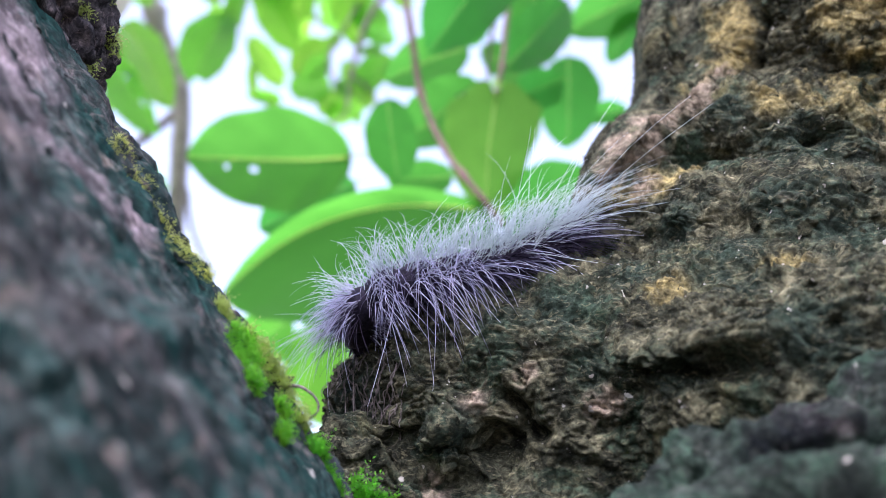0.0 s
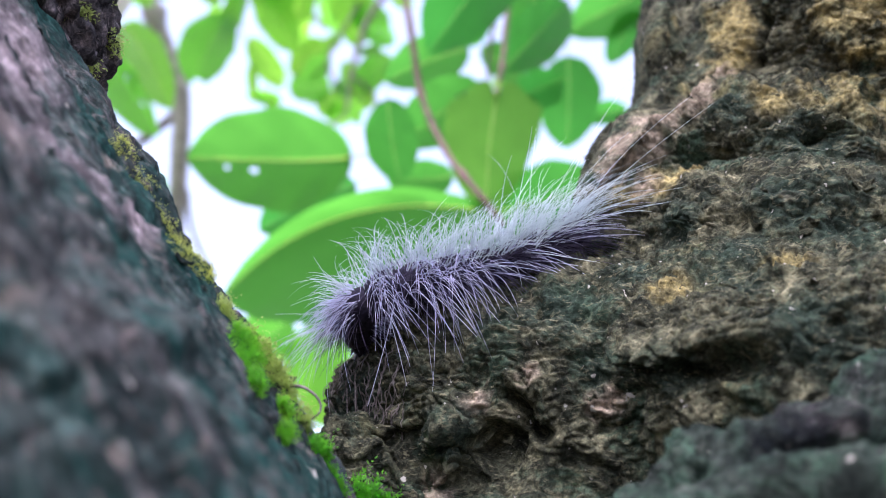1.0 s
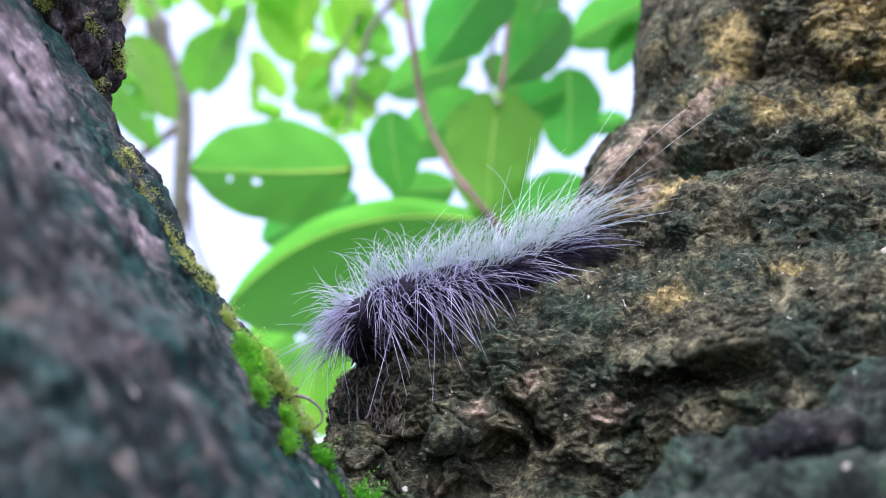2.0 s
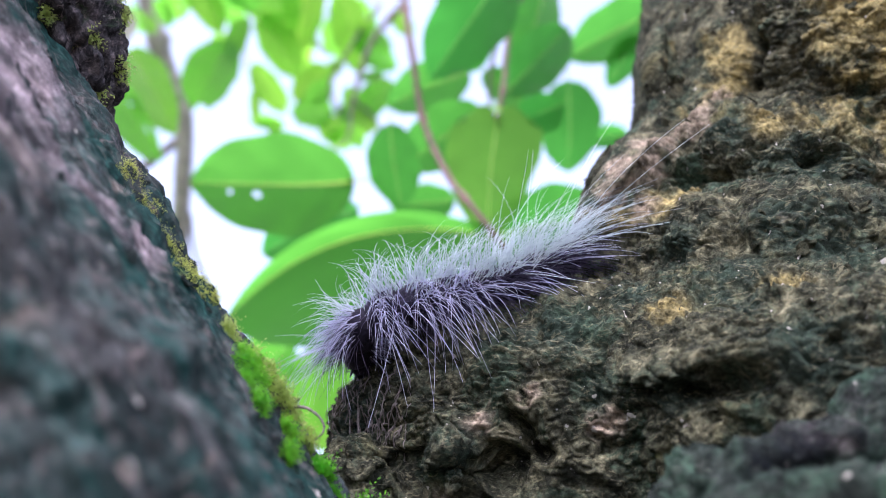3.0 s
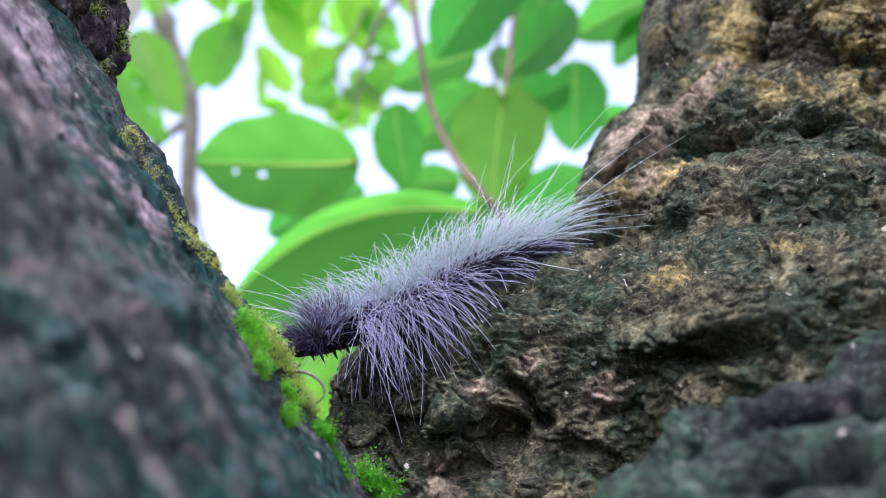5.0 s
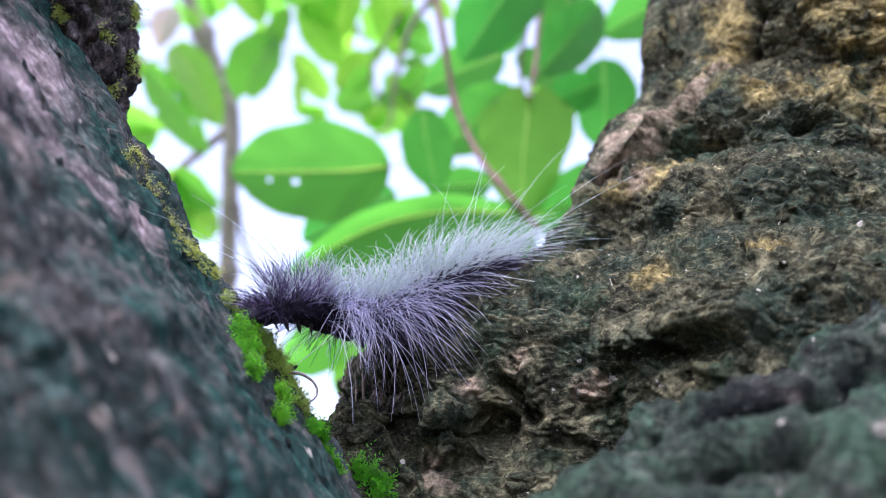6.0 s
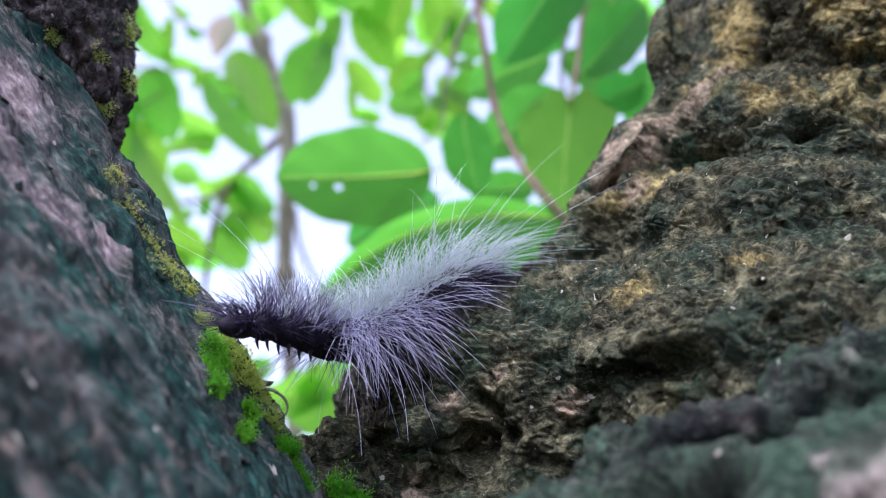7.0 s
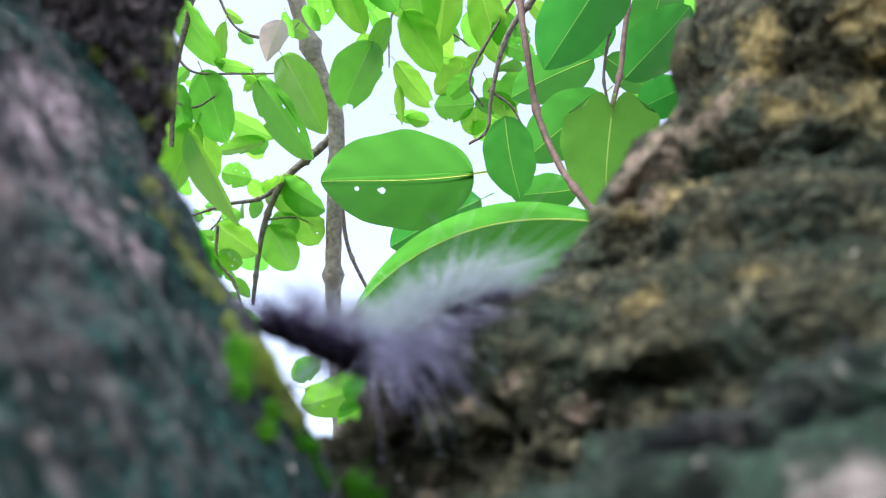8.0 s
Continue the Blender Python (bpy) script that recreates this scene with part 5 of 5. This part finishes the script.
leaf(sapling_far, (-0.818, 1.370, 2.381), (-0.719, 1.420, 2.331), 0.057, 20, "young")
leaf(sapling_far, (-0.731, 1.418, 2.330), (-0.846, 1.405, 2.305), 0.039, 20, "young")
leaf(sapling_far, (-0.868, 1.491, 2.300), (-0.799, 1.513, 2.289), 0.056, 0, "young")
leaf(sapling_far, (-0.837, 1.541, 2.388), (-0.795, 1.530, 2.429), 0.056, 0, "young")
leaf(sapling_far, (-0.754, 1.541, 2.254), (-0.649, 1.560, 2.268), 0.096, 0, "young")
leaf(sapling_far, (-0.726, 1.529, 2.292), (-0.616, 1.518, 2.192), 0.079, 20, "young")
leaf(sapling_far, (-0.799, 1.597, 2.299), (-0.716, 1.594, 2.340), 0.056, 10, "young")
leaf(sapling_far, (-0.689, 1.572, 2.223), (-0.652, 1.614, 2.161), 0.088, 10, "young")
leaf(sapling_far, (-0.768, 1.569, 2.193), (-0.706, 1.631, 2.105), 0.101, 10, "young")
leaf(sapling_far, (-0.702, 1.570, 2.223), (-0.744, 1.587, 2.171), 0.067, 10, "young")
leaf(sapling_far, (-0.844, 1.482, 2.156), (-0.764, 1.533, 2.092), 0.085, 10, "young")
leaf(sapling_far, (-0.902, 1.474, 2.147), (-0.847, 1.541, 2.041), 0.057, 10, "young")
leaf(sapling_far, (-0.815, 1.515, 2.106), (-0.829, 1.536, 2.060), 0.065, 10, "young")
leaf(sapling_far, (-0.832, 1.482, 2.162), (-0.793, 1.480, 2.182), 0.039, 10, "young")
leaf(sapling_far, (-0.398, 1.276, 2.407), (-0.323, 1.333, 2.330), 0.053, 10, "young")
leaf(sapling_far, (-0.390, 1.299, 2.367), (-0.390, 1.338, 2.292), 0.022, 10, "slip")
leaf(sapling_far, (-0.237, 1.349, 2.340), (-0.320, 1.332, 2.336), 0.065, 5, "young")
leaf(sapling_far, (-0.246, 1.302, 2.424), (-0.317, 1.321, 2.356), 0.059, 5, "young")
leaf(sapling_far, (-0.361, 1.174, 2.449), (-0.291, 1.243, 2.347), 0.070, 5, "young")
leaf(sapling_far, (-0.348, 1.129, 2.540), (-0.308, 1.205, 2.413), 0.090, 5, "young")
leaf(sapling_far, (-0.260, 1.152, 2.536), (-0.299, 1.217, 2.393), 0.079, 5, "young")
leaf(sapling_far, (-0.195, 1.121, 2.452), (-0.168, 1.198, 2.316), 0.067, 5, "young")
leaf(sapling_far, (-0.144, 1.157, 2.407), (-0.167, 1.181, 2.350), 0.043, 5, "young")
leaf(sapling_far, (-0.237, 1.350, 2.336), (-0.238, 1.378, 2.283), 0.059, 5, "young")
leaf(sapling_far, (-0.110, 1.212, 2.314), (-0.170, 1.240, 2.235), 0.054, 5, "young")
leaf(sapling_far, (-0.364, 1.470, 2.395), (-0.420, 1.453, 2.402), 0.033, 5, "slip")
leaf(sapling_far, (-0.522, 1.391, 1.790), (-0.570, 1.397, 1.759), 0.043, 5, "young")
leaf(sapling_far, (-0.373, 1.288, 1.713), (-0.497, 1.281, 1.671), 0.064, 5, "young")
leaf(sapling_far, (-0.362, 1.271, 1.748), (-0.412, 1.298, 1.675), 0.068, 5, "young")
leaf(sapling_far, (-0.345, 1.302, 1.697), (-0.432, 1.312, 1.640), 0.068, 5, "young")
leaf(sapling_near, (0.204, 0.564, 1.856), (0.116, 0.586, 1.809), 0.049, 0, "oval")
leaf(sapling_near, (0.178, 0.577, 1.828), (0.152, 0.598, 1.786), 0.026, 0, "oval")
leaf(sapling_near, (0.110, 0.596, 1.791), (0.115, 0.633, 1.716), 0.052, 0, "oval")
leaf(sapling_near, (0.178, 0.658, 1.779), (0.128, 0.664, 1.767), 0.022, 0, "lance")
leaf(sapling_near, (0.079, 0.600, 1.893), (0.076, 0.637, 1.819), 0.034, 0, "oval")
leaf(sapling_far, (0.177, 1.050, 2.339), (0.152, 1.084, 2.269), 0.039, 0, "young")
leaf(sapling_near, (0.117, 0.535, 1.621), (0.039, 0.550, 1.590), 0.056, 0, "oval")
leaf(sapling_near, (0.109, 0.533, 1.580), (0.046, 0.546, 1.554), 0.050, 0, "oval")
leaf(sapling_far, (-0.241, 1.161, 1.761), (-0.328, 1.192, 1.700), 0.078, 0, "young")
leaf(sapling_far, (-0.181, 1.163, 1.761), (-0.217, 1.223, 1.638), 0.095, 0, "young")
leaf(sapling_far, (-0.156, 1.291, 1.675), (-0.248, 1.291, 1.675), 0.101, 0, "young")
leaf(sapling_far, (-0.940, 1.265, 2.357), (-0.925, 1.347, 2.286), 0.056, -9, "young")
leaf(sapling_far, (-0.917, 1.316, 2.272), (-0.974, 1.381, 2.199), 0.062, -15, "young")
leaf(sapling_far, (-0.869, 1.322, 2.280), (-0.926, 1.391, 2.202), 0.068, 20, "young")
leaf(sapling_far, (-0.815, 1.288, 2.268), (-0.815, 1.370, 2.184), 0.068, -15, "young")
leaf(sapling_far, (-0.948, 1.400, 2.269), (-0.931, 1.471, 2.221), 0.059, 15, "young")
leaf(sapling_far, (-0.843, 1.462, 2.368), (-0.778, 1.498, 2.413), 0.037, -15, "young")
leaf(sapling_far, (-0.829, 1.530, 2.413), (-0.833, 1.586, 2.393), 0.043, -10, "young")
leaf(sapling_far, (-0.798, 1.581, 2.330), (-0.787, 1.635, 2.320), 0.046, -5, "young")
leaf(sapling_far, (-0.840, 1.573, 2.326), (-0.816, 1.632, 2.313), 0.039, -15, "young")
leaf(sapling_far, (-0.502, 1.085, 2.384), (-0.530, 1.119, 2.375), 0.050, 5, "young")
leaf(sapling_far, (-0.590, 1.129, 2.433), (-0.592, 1.180, 2.406), 0.026, 20, "young")
leaf(sapling_far, (-0.500, 1.056, 2.441), (-0.497, 1.124, 2.382), 0.051, -15, "young")
leaf(sapling_far, (-0.347, 1.246, 2.486), (-0.286, 1.319, 2.450), 0.065, 5, "young")
leaf(sapling_far, (-0.331, 1.344, 2.477), (-0.279, 1.411, 2.454), 0.056, -5, "young")
leaf(sapling_far, (-0.305, 1.327, 2.522), (-0.421, 1.315, 2.573), 0.079, 15, "young")
leaf(sapling_far, (-0.230, 1.198, 2.458), (-0.193, 1.274, 2.402), 0.064, 15, "young")
leaf(sapling_far, (-0.195, 1.243, 2.559), (-0.161, 1.321, 2.502), 0.054, 15, "young")
leaf(sapling_far, (-0.438, 1.448, 2.401), (-0.372, 1.496, 2.423), 0.031, 10, "young")
leaf(sapling_far, (-0.201, 1.268, 2.340), (-0.162, 1.341, 2.288), 0.050, -15, "young")
leaf(sapling_far, (-0.161, 1.344, 2.382), (-0.196, 1.412, 2.311), 0.050, -10, "young")
leaf(sapling_far, (-0.238, 1.364, 2.309), (-0.209, 1.418, 2.294), 0.043, 0, "young")
leaf(sapling_far, (-0.437, 1.059, 2.464), (-0.406, 1.129, 2.412), 0.059, -15, "young")
leaf(sapling_far, (-0.423, 1.158, 2.450), (-0.395, 1.214, 2.430), 0.036, -15, "young")
leaf(sapling_far, (-0.441, 1.178, 2.404), (-0.430, 1.239, 2.367), 0.045, 5, "young")
leaf(sapling_far, (0.129, 0.950, 2.240), (0.180, 1.012, 2.199), 0.046, 15, "young")
leaf(sapling_far, (0.095, 0.952, 2.049), (0.067, 0.972, 2.049), 0.019, -15, "young")
leaf(sapling_far, (-0.544, 1.412, 1.742), (-0.449, 1.476, 1.728), 0.068, 15, "young")
leaf(sapling_far, (-0.564, 1.392, 1.768), (-0.522, 1.422, 1.801), 0.040, 5, "young")
leaf(sapling_far, (-0.480, 1.409, 1.775), (-0.447, 1.460, 1.758), 0.039, 5, "young")
leaf(sapling_far, (-0.914, 1.471, 2.145), (-0.858, 1.558, 2.086), 0.059, 15, "young")
leaf(sapling_far, (-0.837, 1.581, 2.142), (-0.788, 1.651, 2.114), 0.060, 5, "young")
leaf(sapling_far, (-0.864, 1.505, 2.103), (-0.923, 1.564, 2.046), 0.046, 15, "young")
leaf(sapling_far, (-0.567, 1.081, 2.365), (-0.599, 1.110, 2.292), 0.050, 0, "dry")
branch(sapling_far, "twig", [(-0.860, 1.529, 2.233), (-0.881, 1.544, 2.192), (-0.934, 1.555, 2.147)], 0.0026, 0.0014, TWIG, 1)
branch(sapling_far, "twig", [(-0.768, 1.563, 2.206), (-0.703, 1.573, 2.216), (-0.651, 1.592, 2.202)], 0.0026, 0.0014, TWIG, 1)
branch(sapling_far, "twig", [(-0.410, 1.254, 2.613), (-0.341, 1.302, 2.553), (-0.257, 1.347, 2.503)], 0.0031, 0.0019, TWIG, 2)
branch(sapling_far, "twig", [(-0.175, 1.157, 2.223), (-0.134, 1.178, 2.198), (-0.111, 1.206, 2.154)], 0.0025, 0.0016, TWIG, 2)
branch(sapling_far, "twig", [(-0.730, 1.245, 2.491), (-0.657, 1.263, 2.488), (-0.620, 1.254, 2.522)], 0.0025, 0.0012, TWIG, 2)
branch(sapling_far, "twig", [(-0.855, 1.223, 2.305), (-0.810, 1.239, 2.297), (-0.751, 1.234, 2.333)], 0.0029, 0.0017, TWIG, 2)
branch(sapling_near, "twig", [(0.063, 0.448, 1.761), (0.040, 0.462, 1.723), (0.032, 0.478, 1.689), (0.034, 0.488, 1.671)], 0.0015, 0.0010, TWIG, 4)
sprig(sapling_far, [(-0.739, 1.553, 2.305), (-0.793, 1.563, 2.266), (-0.874, 1.552, 2.247), (-0.968, 1.549, 2.213)], 6, 0.068, 1, "young")
sprig(sapling_far, [(-0.858, 1.510, 2.165), (-0.861, 1.546, 2.094), (-0.824, 1.578, 2.051), (-0.807, 1.617, 1.982)], 6, 0.062, 2, "young")
sprig(sapling_far, [(-0.869, 1.214, 2.418), (-0.830, 1.237, 2.392), (-0.742, 1.256, 2.395), (-0.658, 1.273, 2.401)], 4, 0.068, 3, "young")
sprig(sapling_far, [(-0.079, 1.149, 2.450), (-0.145, 1.175, 2.370), (-0.179, 1.219, 2.272), (-0.190, 1.251, 2.204)], 6, 0.068, 4, "young")
sprig(sapling_far, [(-0.134, 1.201, 2.495), (-0.187, 1.228, 2.421), (-0.232, 1.262, 2.337), (-0.207, 1.293, 2.289)], 5, 0.062, 5, "young")
sprig(sapling_far, [(-0.430, 1.310, 2.671), (-0.356, 1.360, 2.607), (-0.269, 1.406, 2.556)], 5, 0.074, 6, "young")
sprig(sapling_far, [(-0.829, 1.243, 2.621), (-0.799, 1.279, 2.565), (-0.762, 1.299, 2.543), (-0.647, 1.308, 2.576)], 4, 0.062, 7, "young")
sprig(sapling_far, [(-0.895, 1.279, 2.350), (-0.849, 1.294, 2.342), (-0.787, 1.290, 2.379)], 3, 0.068, 8, "young")
sprig(sapling_far, [(-0.801, 1.626, 2.243), (-0.733, 1.635, 2.254), (-0.678, 1.657, 2.238)], 5, 0.062, 9, "young")
sprig(sapling_near, [(0.071, 0.561, 1.878), (0.041, 0.580, 1.830), (0.031, 0.599, 1.788)], 3, 0.07, 10, "oval")

motions()
